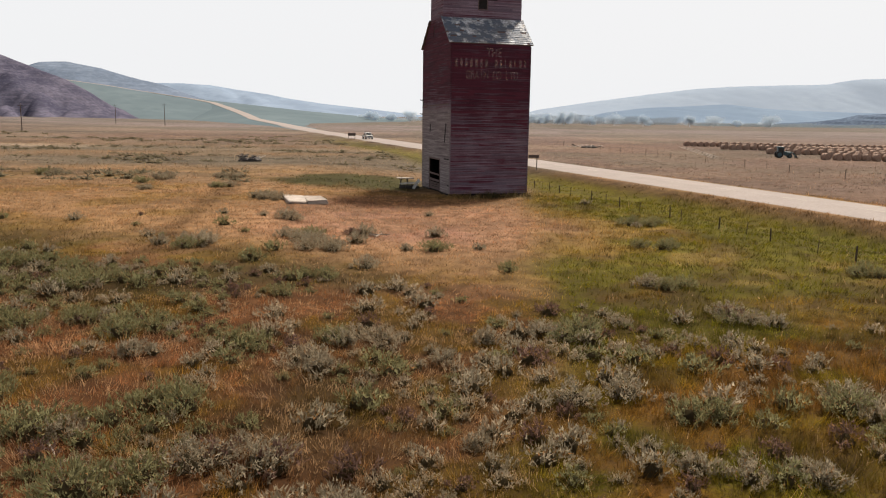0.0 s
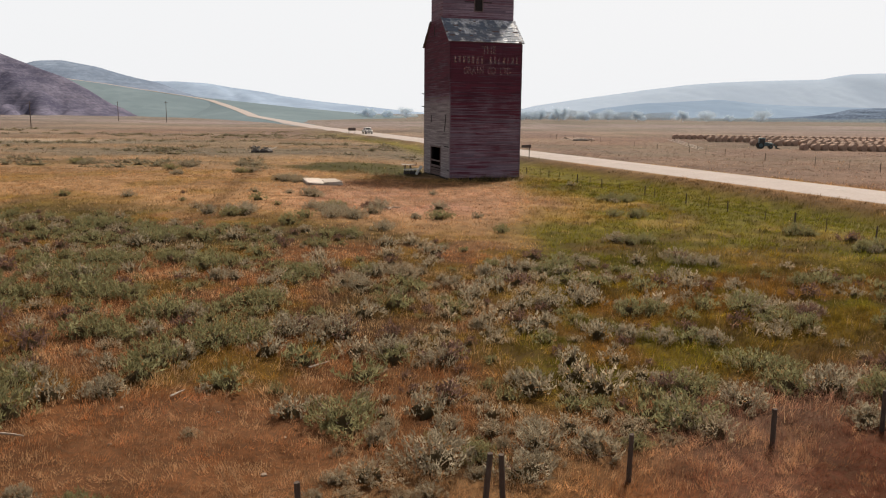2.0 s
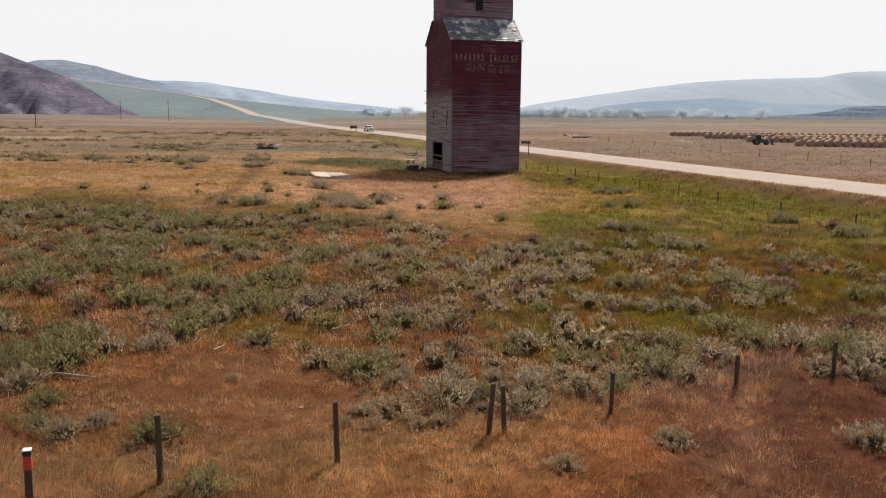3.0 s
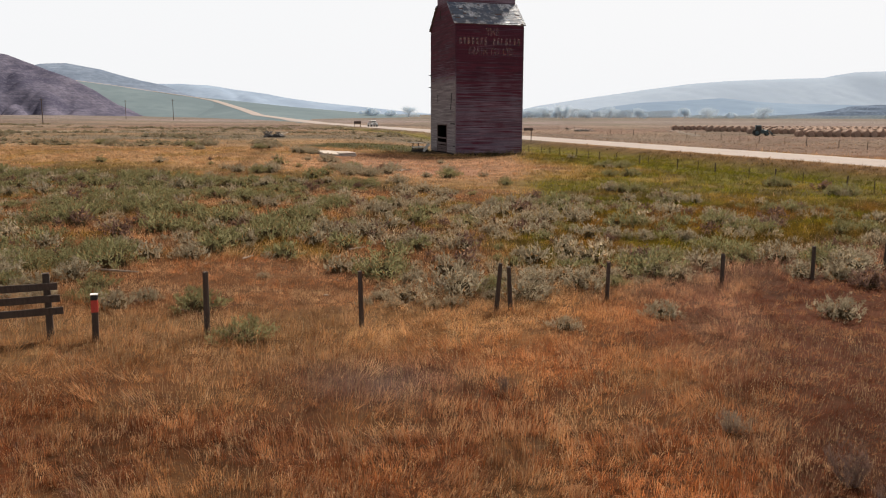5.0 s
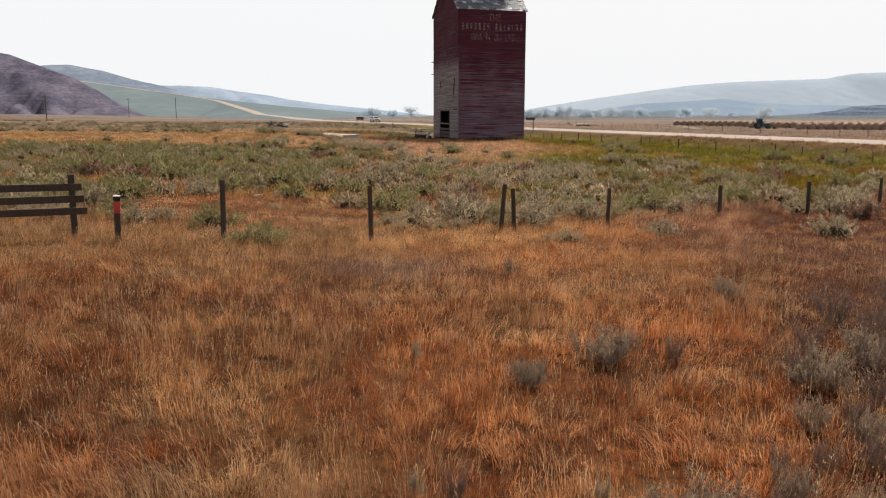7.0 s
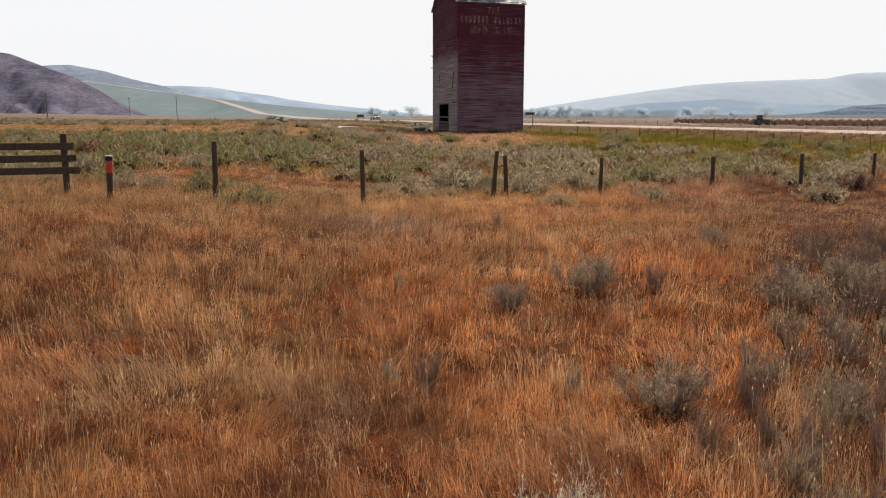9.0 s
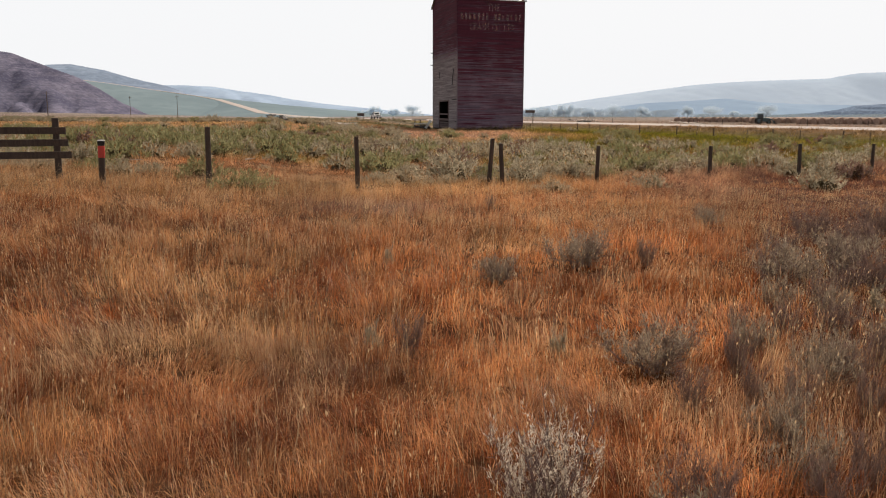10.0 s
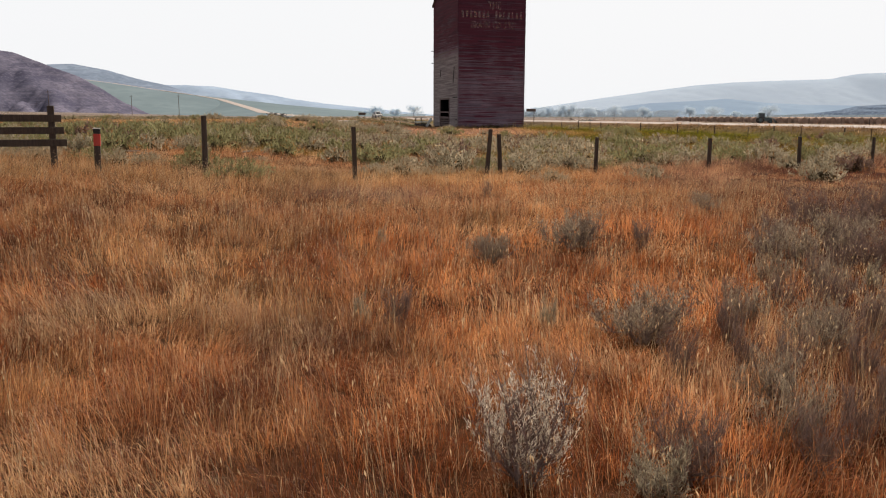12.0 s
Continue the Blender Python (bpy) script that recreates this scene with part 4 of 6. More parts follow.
def wheel(parent, x, y, r, wide, rim_mat):
    w = part("wheel", rod(bmesh.new(), (x, y - wide / 2, r), (x, y + wide / 2, r), r * 0.62, seg=20), rim_mat, parent)
    bm = bmesh.new()
    seg = 24
    prof = ((0.6, -0.5), (0.92, -0.5), (1.0, -0.36), (1.0, 0.36), (0.92, 0.5), (0.6, 0.5))
    rings = [[bm.verts.new((x + r * q * math.cos(2 * math.pi * k / seg), y + wide * 1.04 * u, r + r * q * math.sin(2 * math.pi * k / seg))) for k in range(seg)] for q, u in prof]
    for a, b in zip(rings, rings[1:]):
        for k in range(seg):
            bm.faces.new((a[k], a[(k + 1) % seg], b[(k + 1) % seg], b[k]))
    bmesh.ops.recalc_face_normals(bm, faces=bm.faces[:])
    part("tyre", bm, M_RUBBER, w)
    return w


def extrude_profile(pts, y0, y1, bevel=0.04):
    bm = bmesh.new()
    a = [bm.verts.new((x, y0, z)) for x, z in pts]
    b = [bm.verts.new((x, y1, z)) for x, z in pts]
    bm.faces.new(a[::-1])
    bm.faces.new(b)
    for k in range(len(pts)):
        j = (k + 1) % len(pts)
        bm.faces.new((a[k], a[j], b[j], b[k]))
    bmesh.ops.recalc_face_normals(bm, faces=bm.faces[:])
    if bevel:
        bmesh.ops.bevel(bm, geom=bm.edges[:], offset=bevel, segments=2, affect="EDGES", profile=0.6)
    return bm


def pickup_truck(m):
    t = thing("pickup_truck", m, label="white extended-cab pickup truck with a roof rack, on the road", category="truck")
    part("body", extrude_profile([(-2.85, 0.55), (-2.85, 1.05), (-2.8, 1.16), (0.85, 1.18), (2.35, 1.12), (2.72, 1.02), (2.8, 0.62), (2.7, 0.5), (-2.7, 0.48)], -0.98, 0.98, 0.05), M_WHITE, t)
    cab = part("cab", extrude_profile([(-1.1, 1.12), (-0.98, 1.78), (-0.8, 1.86), (0.72, 1.86), (0.95, 1.78), (1.62, 1.14)], -0.86, 0.86, 0.06), M_WHITE, t)
    for s in (-1, 1):
        for x0, x1, top0, top1 in ((-0.86, -0.16, 1.72, 1.74), (-0.06, 0.95, 1.74, 1.66)):
            bm = bmesh.new()
            vs = [bm.verts.new((x, s * 0.868, z)) for x, z in ((x0, 1.26), (x1 + (0.3 if x1 > 0.5 else 0), 1.26), (x1 - 0.05, top1), (x0 + 0.04, top0))]
            bm.faces.new(vs if s < 0 else vs[::-1])
            part("side_window", bm, M_GLASS, cab)
    for x0, z0, x1, z1, nm in ((1.56, 1.22, 1.02, 1.74, "windscreen"), (-1.085, 1.25, -0.99, 1.72, "rear_window")):
        bm = bmesh.new()
        dx = 0.035 if x0 > 0 else -0.03
        bm.faces.new([bm.verts.new(c) for c in ((x0 + dx, -0.74, z0), (x0 + dx, 0.74, z0), (x1 + dx, 0.68, z1), (x1 + dx, -0.68, z1))])
        part(nm, bm, M_GLASS, cab)
    part("bed_liner", boxes(((-2.7, -0.82, 1.185), (-1.2, 0.82, 1.2))), M_RUBBER, t)
    rack = bmesh.new()
    for x in (-0.75, 0.6):
        rod(rack, (x, -0.8, 1.98), (x, 0.8, 1.98), 0.03)
        for s in (-0.75, 0.75):
            rod(rack, (x, s, 1.84), (x, s, 1.98), 0.025)
    for s in (-0.75, -0.25, 0.25, 0.75):
        rod(rack, (-0.9, s, 2.0), (0.75, s, 2.0), 0.025)
    part("roof_rack", rack, M_RUBBER, t, "dark roof rack")
    load = boxes(((-2.3, -0.6, 1.2), (-1.5, 0.6, 1.55)), bevel=0.04)
    part("tool_box", load, M_RUBBER, t)
    part("front_bumper", boxes(((2.72, -0.95, 0.45), (2.95, 0.95, 0.72)), bevel=0.05), M_STEEL, t)
    part("rear_bumper", boxes(((-3.0, -0.95, 0.45), (-2.82, 0.95, 0.66)), bevel=0.04), M_STEEL, t)
    part("grille", boxes(((2.74, -0.55, 0.74), (2.8, 0.55, 1.02)), bevel=0.02), M_RUBBER, t)
    for s in (-1, 1):
        part("headlight", boxes(((2.7, s * 0.76 - 0.16, 0.8), (2.78, s * 0.76 + 0.16, 1.02)), bevel=0.02), M_STEEL, t)
        part("mirror", boxes(((1.1, s * 1.05 - 0.12, 1.25), (1.22, s * 1.05 + 0.12, 1.5)), bevel=0.02), M_RUBBER, t)
        part("tail_light", boxes(((-2.88, s * 0.86 - 0.08, 0.8), (-2.84, s * 0.86 + 0.08, 1.1)), bevel=0.01), M_RED, t)
        part("door_handle", boxes(((-0.05, s * 0.99 - 0.015, 1.02), (0.15, s * 0.99 + 0.015, 1.06))), M_RUBBER, t)
        for x in (-1.75, 1.85):
            wheel(t, x, s * 0.86, 0.4, 0.26, M_STEEL)
            arch = rod(bmesh.new(), (x, s * 0.9, 0.44), (x, s * 0.995, 0.44), 0.5, seg=24)
            part("wheel_arch", arch, M_RUBBER, t)
    return t


TRUCK_Y = 230.0
pickup_truck(pose(55 - 0.327 * TRUCK_Y - 1.9, TRUCK_Y, ROAD_Z + 0.06, 0, 0, -71.9))


def tractor(m):
    t = thing("tractor", m, label="dark teal farm tractor with a loader beside the bales", category="tractor")
    part("hood", extrude_profile([(0.2, 0.9), (0.2, 1.7), (1.9, 1.55), (2.05, 1.35), (2.05, 0.85)], -0.42, 0.42, 0.05), M_TEAL, t)
    part("chassis", boxes(((-1.0, -0.45, 0.6), (2.0, 0.45, 0.95)), bevel=0.04), M_TEAL, t)
    cab = part("cab", extrude_profile([(-1.3, 1.0), (-1.25, 2.55), (0.15, 2.55), (0.3, 1.0)], -0.7, 0.7, 0.05), M_TEAL, t)
    part("cab_roof", boxes(((-1.4, -0.8, 2.55), (0.3, 0.8, 2.72)), bevel=0.06), M_TEAL, cab)
    for s in (-1, 1):
        bm = bmesh.new()
        vs = [bm.verts.new((x, s * 0.71, z)) for x, z in ((-1.12, 1.35), (0.1, 1.35), (0.0, 2.42), (-1.1, 2.42))]
        bm.faces.new(vs if s < 0 else vs[::-1])
        part("side_window", bm, M_GLASS, cab)
        wheel(t, -0.85, s * 0.95, 0.85, 0.5, M_TEAL)
        wheel(t, 1.6, s * 0.8, 0.5, 0.32, M_TEAL)
        arm = bmesh.new()
        rod(arm, (0.3, s * 0.55, 1.5), (2.4, s * 0.55, 1.2), 0.07)
        rod(arm, (2.4, s * 0.55, 1.2), (3.0, s * 0.55, 0.4), 0.07)
        part("loader_arm", arm, M_TEAL, t)
    part("bucket", extrude_profile([(2.95, 0.15), (3.0, 0.75), (3.1, 0.75), (3.2, 0.25), (3.8, 0.12), (3.8, 0.06), (3.0, 0.06)], -0.9, 0.9, 0.0), M_BURNT, t)
    part("exhaust", rod(bmesh.new(), (0.9, 0.2, 1.6), (0.9, 0.2, 2.5), 0.05), M_BURNT, t)
    return t


tractor(pose(70.8, 167.5, float(height(70.8, 167.5)), 0, 0, -12) @ Matrix.Diagonal((0.86, 0.86, 0.86, 1)))


# ---- plants ----
def leaf_cloud(centres, ways, length, wide, colours, rng):
    """Pointed leaves: four corners each, from a foot along a way, turned about it at random."""
    n = len(centres)
    ways = ways / np.linalg.norm(ways, axis=1, keepdims=True)
    side = np.cross(ways, rng.normal(size=(n, 3)))
    side /= np.linalg.norm(side, axis=1, keepdims=True) + 1e-9
    lift = np.cross(side, ways)
    L, Wd = length[:, None], wide[:, None]
    v = np.stack([centres, centres + ways * L * 0.55 + side * Wd + lift * Wd * 0.4, centres + ways * L, centres + ways * L * 0.55 - side * Wd + lift * Wd * 0.4], 1)
    f = np.arange(4 * n).reshape(n, 4)
    return v.reshape(-1, 3), f, np.repeat(colours, 4, axis=0)


def leaf_slivers(centres, ways, length, wide, colours, rng):
    """Small leaves seen from afar: one sliver each."""
    n = len(centres)
    ways = ways / np.linalg.norm(ways, axis=1, keepdims=True)
    side = np.cross(ways, rng.normal(size=(n, 3)))
    side /= np.linalg.norm(side, axis=1, keepdims=True) + 1e-9
    v = np.stack([centres - side * wide[:, None], centres + side * wide[:, None], centres + ways * length[:, None]], 1)
    return v.reshape(-1, 3), np.arange(3 * n).reshape(n, 3), np.repeat(colours, 3, axis=0)


SAGE = {"grey": ((0.46, 0.405, 0.3), (0.2, 0.165, 0.11)), "green": ((0.34, 0.325, 0.18), (0.135, 0.13, 0.055)), "dead": ((0.27, 0.18, 0.145), (0.11, 0.065, 0.052)), "dusky": ((0.4, 0.335, 0.24), (0.14, 0.09, 0.072)), "far": ((0.26, 0.235, 0.165), (0.185, 0.155, 0.1)), "pale": ((0.5, 0.425, 0.31), (0.25, 0.2, 0.13)), "silver": ((0.78, 0.71, 0.6), (0.36, 0.29, 0.22))}


def sage_leaves(seed, kind, leaves, r=0.5, h=0.55, clumps=60, length=(0.05, 0.088), wide=(0.0085, 0.015), spread_=0.04):
    """Upright tufts of small leaves over and inside a low uneven dome."""
    rng = np.random.default_rng(seed)
    a = rng.uniform(0, 2 * np.pi, clumps)
    q = np.sqrt(rng.uniform(0.0, 1, clumps)) * r
    lobes = 1 + 0.25 * np.sin(a * 3 + seed) + 0.15 * np.sin(a * 5 + 2 * seed)
    tip = np.c_[q * np.cos(a) * lobes, q * np.sin(a) * lobes, h * (1.0 - 0.6 * (q / r) ** 2) * rng.uniform(0.55, 1.12, clumps)]
    which = rng.integers(0, clumps, leaves)
    lean = tip * np.array([0.7, 0.7, 0]) + np.array([0, 0, 0.55]) + rng.normal(size=(clumps, 3)) * 0.12  # each tuft is a finger of leaves
    along_ = rng.uniform(-1, 0.25, (leaves, 1)) * rng.uniform(0.5, 1.0, (leaves, 1))
    c = tip[which] + lean[which] * along_ * 0.36 * (h / 0.5) + rng.normal(size=(leaves, 3)) * spread_ * (r / 0.45) * np.array([0.62, 0.62, 0.5])
    c[:, 2] = np.maximum(c[:, 2], 0.02)
    way = rng.normal(size=(leaves, 3)) * 0.55 + lean[which] * 2.2
    two = SAGE[kind]
    tuft = rng.uniform(0.0, 1, clumps)
    mixr = 0.15 + 0.7 * (0.7 * tuft[which] + 0.3 * rng.uniform(0, 1, leaves))[:, None]
    col = (np.array(two[0]) * mixr + np.array(two[1]) * (1 - mixr)) * rng.uniform(0.85, 1.15, (leaves, 1))
    dry = rng.random(leaves) < 0.08
    col[dry] = np.array([0.3, 0.17, 0.08]) * rng.uniform(0.7, 1.2, (dry.sum(), 1))
    v, f, col = leaf_slivers(c, way, rng.uniform(*length, leaves), rng.uniform(*wide, leaves), col, rng)
    v2, f2 = shade_dome(seed, r, h)
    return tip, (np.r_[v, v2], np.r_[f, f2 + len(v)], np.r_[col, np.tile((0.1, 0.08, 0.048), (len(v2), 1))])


def shade_dome(seed, r, h, rings=3, seg=7):
    """A dark dome for a bush's close inner twigs, their shade in its colour."""
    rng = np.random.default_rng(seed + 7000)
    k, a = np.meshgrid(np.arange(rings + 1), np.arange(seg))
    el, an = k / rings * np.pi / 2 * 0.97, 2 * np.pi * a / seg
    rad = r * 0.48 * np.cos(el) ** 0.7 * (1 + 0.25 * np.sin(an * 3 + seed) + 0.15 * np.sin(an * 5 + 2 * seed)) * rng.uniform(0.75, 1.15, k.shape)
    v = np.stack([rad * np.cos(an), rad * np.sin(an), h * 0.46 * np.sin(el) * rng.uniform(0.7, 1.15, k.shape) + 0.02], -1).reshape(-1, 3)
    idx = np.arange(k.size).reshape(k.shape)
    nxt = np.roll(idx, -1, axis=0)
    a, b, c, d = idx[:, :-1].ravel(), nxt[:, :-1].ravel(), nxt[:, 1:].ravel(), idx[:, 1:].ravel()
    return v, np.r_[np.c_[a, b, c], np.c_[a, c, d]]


def twigs(tip, rng, r0=0.012, extra=0, every=1):
    """Crooked stems from the root to the tips, with side twigs."""
    bm = bmesh.new()
    for p in list(tip)[::every]:
        p = Vector(p)
        mid = p * 0.5 + Vector((rng.uniform(-0.06, 0.06), rng.uniform(-0.06, 0.06), -0.05 * rng.random()))
        tube(bm, ((p.x * 0.08, p.y * 0.08, -0.05), mid, p * 0.97), (r0, r0 * 0.65, r0 * 0.2), 3)
        for _ in range(extra):
            a = mid.lerp(p, rng.uniform(0, 0.8))
            e = a + Vector((rng.uniform(-1, 1), rng.uniform(-1, 1), rng.uniform(0.1, 1.1))) * 0.15
            tube(bm, (a, a.lerp(e, 0.5) + Vector((rng.uniform(-0.015, 0.015), rng.uniform(-0.015, 0.015), 0)), e), (r0 * 0.35, r0 * 0.28, r0 * 0.12), 3)
    return bm


def sagebrush(seed, kind, label, leaves, r, h, clumps):
    t = thing("sagebrush", label=label, category="shrub", group="sagebrush on the flat")
    tip, (v, f, c) = sage_leaves(seed, kind, leaves, r, h, clumps)
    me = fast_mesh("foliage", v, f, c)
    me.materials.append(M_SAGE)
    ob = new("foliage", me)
    ob.parent = t
    part("branchwork", twigs(tip, random.Random(seed), 0.012, 0, 6), M_STEM, t, "grey woody stems")
    return t


LABELS = {"grey": "silver-grey sagebrush bush on the dry flat", "green": "grey-green sagebrush bush with fresh leaves", "dead": "half-dead brown sagebrush with bare twigs", "pale": "pale bleached sagebrush gone to seed"}
protos = []
for k, kind in enumerate(("grey", "green", "grey", "pale", "dead", "grey", "green", "pale")):
    protos.append([sagebrush(100 + k, kind, LABELS[kind], 1450, 0.42 + 0.05 * (k % 4), 0.42 + 0.05 * (k % 3), 60 + 3 * k), kind, True])


def put_sage(k, x, y, s, turn, flat=1.0):
    m = pose(x, y, float(height(x, y)) - 0.02, 0, 0, turn) @ Matrix.Diagonal((s, s, s * flat, 1))
    if protos[k][2]:
        protos[k][0].matrix_basis, protos[k][2] = m, False
    else:
        copy_thing(protos[k][0], m)


# stands that can be told from the rest: (x, y, width in metres; negative: dead)
meadow_stands = [(3.3, 39.6, 1.0), (4.6, 27.9, 2.0), (6.8, 29.8, 0.8), (5.1, 21.6, 0.9), (7.0, 19.8, 1.3), (8.5, 16.7, 1.5), (11.8, 18.5, 2.0), (11.1, 21.1, 1.4), (10.7, 36.9, 2.2), (11.3, 31.0, 1.5), (12.5, 30.0, 1.5), (15.9, 25.5, 1.3), (5.1, 9.6, 1.5), (3.9, 8.0, 0.5), (7.2, 10.6, 1.1), (9.6, 12.0, 1.4), (10.9, 9.7, 2.1), (16.1, 18.8, 1.6), (23.5, 34.8, 1.9), (3.5, 10.2, 0.6), (1.7, 12.2, 1.0), (14.5, 58.0, 2.8), (12.9, 47.8, 2.1), (-0.4, 13.7, 1.1), (1.6, 26.9, 1.2), (0.2, 24.4, 0.9), (3.6, 20.9, -1.2), (22.0, 40.2, 1.8), (14.2, 15.7, 0.7), (15.4, 15.7, 0.9), (11.0, 8.0, -1.1), (0.9, 17.9, -0.9)]
flat_stands = [(-17.1, 24.0, 1.1), (-15.6, 19.3, 1.4), (-15.7, 17.1, 1.8), (-11.2, 14.8, 1.2), (-13.4, 20.0, 1.3), (-8.1, 12.8, 1.3), (-15.3, 33.6, 1.3), (-12.6, 27.4, 2.0), (-12.1, 19.4, 1.3), (-9.5, 23.4, 1.2), (-8.7, 17.2, 1.2), (-9.5, 17.2, 1.2), (-7.0, 19.5, 1.3), (-6.6, 25.0, 1.5), (-2.9, 26.8, 2.3), (-3.8, 23.5, 1.4), (-1.9, 14.5, -1.1), (-12.8, 8.3, 1.0), (-13.7, 9.4, 0.7), (-16.2, 14.3, 1.1), (-10.9, 10.6, 1.4), (-8.6, 10.0, -0.9), (-15.0, 23.3, 1.4), (-15.1, 26.5, 1.9), (-20.8, 37.3, 1.4), (-6.2, 15.3, 1.0), (-3.9, 16.3, 1.2), (-5.0, 16.3, 1.3), (-27.7, 37.1, 1.9), (-18.2, 21.8, 1.0), (-7.2, 14.4, 1.2), (-14.7, 20.6, 1.1), (-9.8, 14.4, 0.8)]
far_stands = [(-26.6, 70.4, 1.3), (-29.5, 77.3, 1.1), (-23.0, 84.9, 3.5), (-20.7, 73.7, 1.7), (-14.4, 64.5, 3.0), (-10.2, 53.7, 1.5), (-6.9, 43.9, 2.5), (-5.2, 46.8, 1.1), (-5.9, 36.2, 1.4), (-6.7, 32.6, 0.9), (-9.6, 39.2, 1.1), (-17.2, 36.2, 1.0), (-15.2, 32.4, 1.4), (-19.5, 37.0, 1.0), (-3.9, 39.6, 1.1), (-0.5, 45.1, 1.1), (-2.1, 45.0, 0.9), (-0.5, 50.3, 1.0), (-42.5, 86.5, 3.4), (-28.8, 81.6, 1.9)]
other_stands = [(4.3, 4.6, 1.0), (1.8, 3.3, 0.6), (5.7, 11.7, 1.4), (12.7, 20.3, -2.4), (6.2, 16.4, 1.6), (9.1, 13.7, 1.4), (11.7, 11.6, 1.8), (-5.2, 49.5, -1.5), (-8.2, 46.5, 2.8), (-14.0, 43.1, 3.4), (-10.5, 25.8, 1.9), (8.6, 4.6, -0.9), (-4.98, 2.0, 0.75)]
hrng = random.Random(55)
for x, y, wide in meadow_stands + flat_stands + far_stands + other_stands:
    kinds = (4, 0, 5) if wide < 0 else ((1, 6, 6, 0) if x < -5 and y < 40 else ((1, 0, 6, 2) if x > 2 else (0, 2, 3, 5, 6)))
    wide = abs(wide)
    count = 1 if wide < 1.25 else (2 if wide < 1.7 else (3 if wide < 2.3 else 5))
    for i in range(count):
        off = 0 if count == 1 else wide * hrng.uniform(0.22, 0.4)
        put_sage(hrng.choice(kinds), x + off * math.cos(2.4 * i + x) * 1.25, y + off * math.sin(2.4 * i + x) * 0.8, (1.1 * wide if count == 1 else hrng.uniform(0.95, 1.4)), 37 * x + 80 * i, hrng.uniform(0.85, 1.05))

# the bushes in the tall grass, finely twigged
def crooked_sage(seed, kind, label, r, h, limbs, leaves, spread_=0.045, bare=0.0, size_=1.0):
    """An old bush: crooked grey limbs from one root, forking into twigs, small leaves crowded on the twig ends."""
    rng, g = random.Random(seed), np.random.default_rng(seed)
    t = thing("sagebrush", label=label, category="shrub", group="sagebrush on the flat")
    bm, ends = bmesh.new(), []
    for k in range(limbs):
        a, q = 2 * math.pi * (k + rng.uniform(-0.3, 0.3)) / limbs, r * rng.uniform(0.35, 1.0)
        goal = Vector((q * math.cos(a), q * math.sin(a), h * rng.uniform(0.5, 1.0) * (1.05 - 0.35 * q / r)))
        pts = [Vector((0, 0, -0.06))]
        for i in range(1, 6):
            pts.append(goal * (i / 5) ** 0.9 + Vector((rng.uniform(-1, 1), rng.uniform(-1, 1), rng.uniform(-0.8, 0.4))) * 0.17 * r * (1 if i < 5 else 0))
        w = rng.uniform(0.009, 0.017) * (h / 0.6)
        tube(bm, pts, [w, w * 0.85, w * 0.7, w * 0.5, w * 0.36, w * 0.2], 5)
        for i in range(2, 6):
            for _ in range(3):
                b = pts[i].lerp(pts[i - 1], rng.random())
                e = b + (Vector((rng.uniform(-1, 1), rng.uniform(-1, 1), rng.uniform(0.0, 1.3))) * 0.2 + (goal * 0.25)) * rng.uniform(0.35, 0.8) * (h / 0.55)
                m = b.lerp(e, 0.5) + Vector((rng.uniform(-1, 1), rng.uniform(-1, 1), rng.uniform(-1, 1))) * 0.02
                tube(bm, (b, m, e), (w * 0.32, w * 0.24, w * 0.1), 3)
                for _ in range(3):
                    b2 = m.lerp(e, rng.random())
                    e2 = b2 + Vector((rng.uniform(-1, 1), rng.uniform(-1, 1), rng.uniform(0.1, 1.2))) * 0.07 * (h / 0.55)
                    tube(bm, (b2, e2), (w * 0.16, w * 0.07), 3)
                    ends.append((*e2, *(e2 - b2)))
                ends.append((*e, *(e - m)))
    part("branchwork", bm, M_STEM, t, "crooked grey branches")
    ends = np.array(ends)
    live = ends[g.random(len(ends)) >= bare]
    which = g.integers(0, len(live), leaves)
    grow = live[:, 3:] / (np.linalg.norm(live[:, 3:], axis=1, keepdims=True) + 1e-9) + np.array([0, 0, 0.6])
    c = live[which, :3] - grow[which] * g.uniform(-0.01, 0.06, (leaves, 1)) + g.normal(size=(leaves, 3)) * spread_ * np.array([0.3, 0.3, 0.5])
    way = g.normal(size=(leaves, 3)) * 0.6 + grow[which]
    two = SAGE[kind]
    mixr = np.clip(0.7 * g.uniform(0, 1, len(live))[which] + 0.3 * g.uniform(0, 1, leaves), 0, 1)[:, None]
    v, f, col = leaf_cloud(c, way, g.uniform(0.02, 0.042, leaves) * size_, g.uniform(0.0018, 0.0034, leaves) * size_, np.array(two[0]) * mixr + np.array(two[1]) * (1 - mixr), g)
    me = fast_mesh("foliage", v, f, col)
    me.materials.append(M_LEAF)
    ob = new("foliage", me)
    ob.parent = t
    return t


M_LEAF = plant("small_sage_leaves", 0.5, 0.1, gloss=0.04)
FINE = [crooked_sage(501, "silver", "large bleached sagebrush with crooked bare branches in tall grass", 0.3, 0.6, 11, 4200, 0.026, 0.5, 0.9),
        crooked_sage(512, "dusky", "low silver-grey sagebrush in the tall dry grass", 0.36, 0.42, 13, 3600, 0.03, 0.4, 1.15),
        crooked_sage(503, "dead", "dead brown sagebrush, mostly bare twigs", 0.4, 0.42, 15, 2600, 0.028, 0.6, 1.0),
        crooked_sage(504, "grey", "small grey-green sagebrush shoot in dry grass", 0.2, 0.34, 9, 3800, 0.03, 0.1, 1.0)]
fine_used = set()
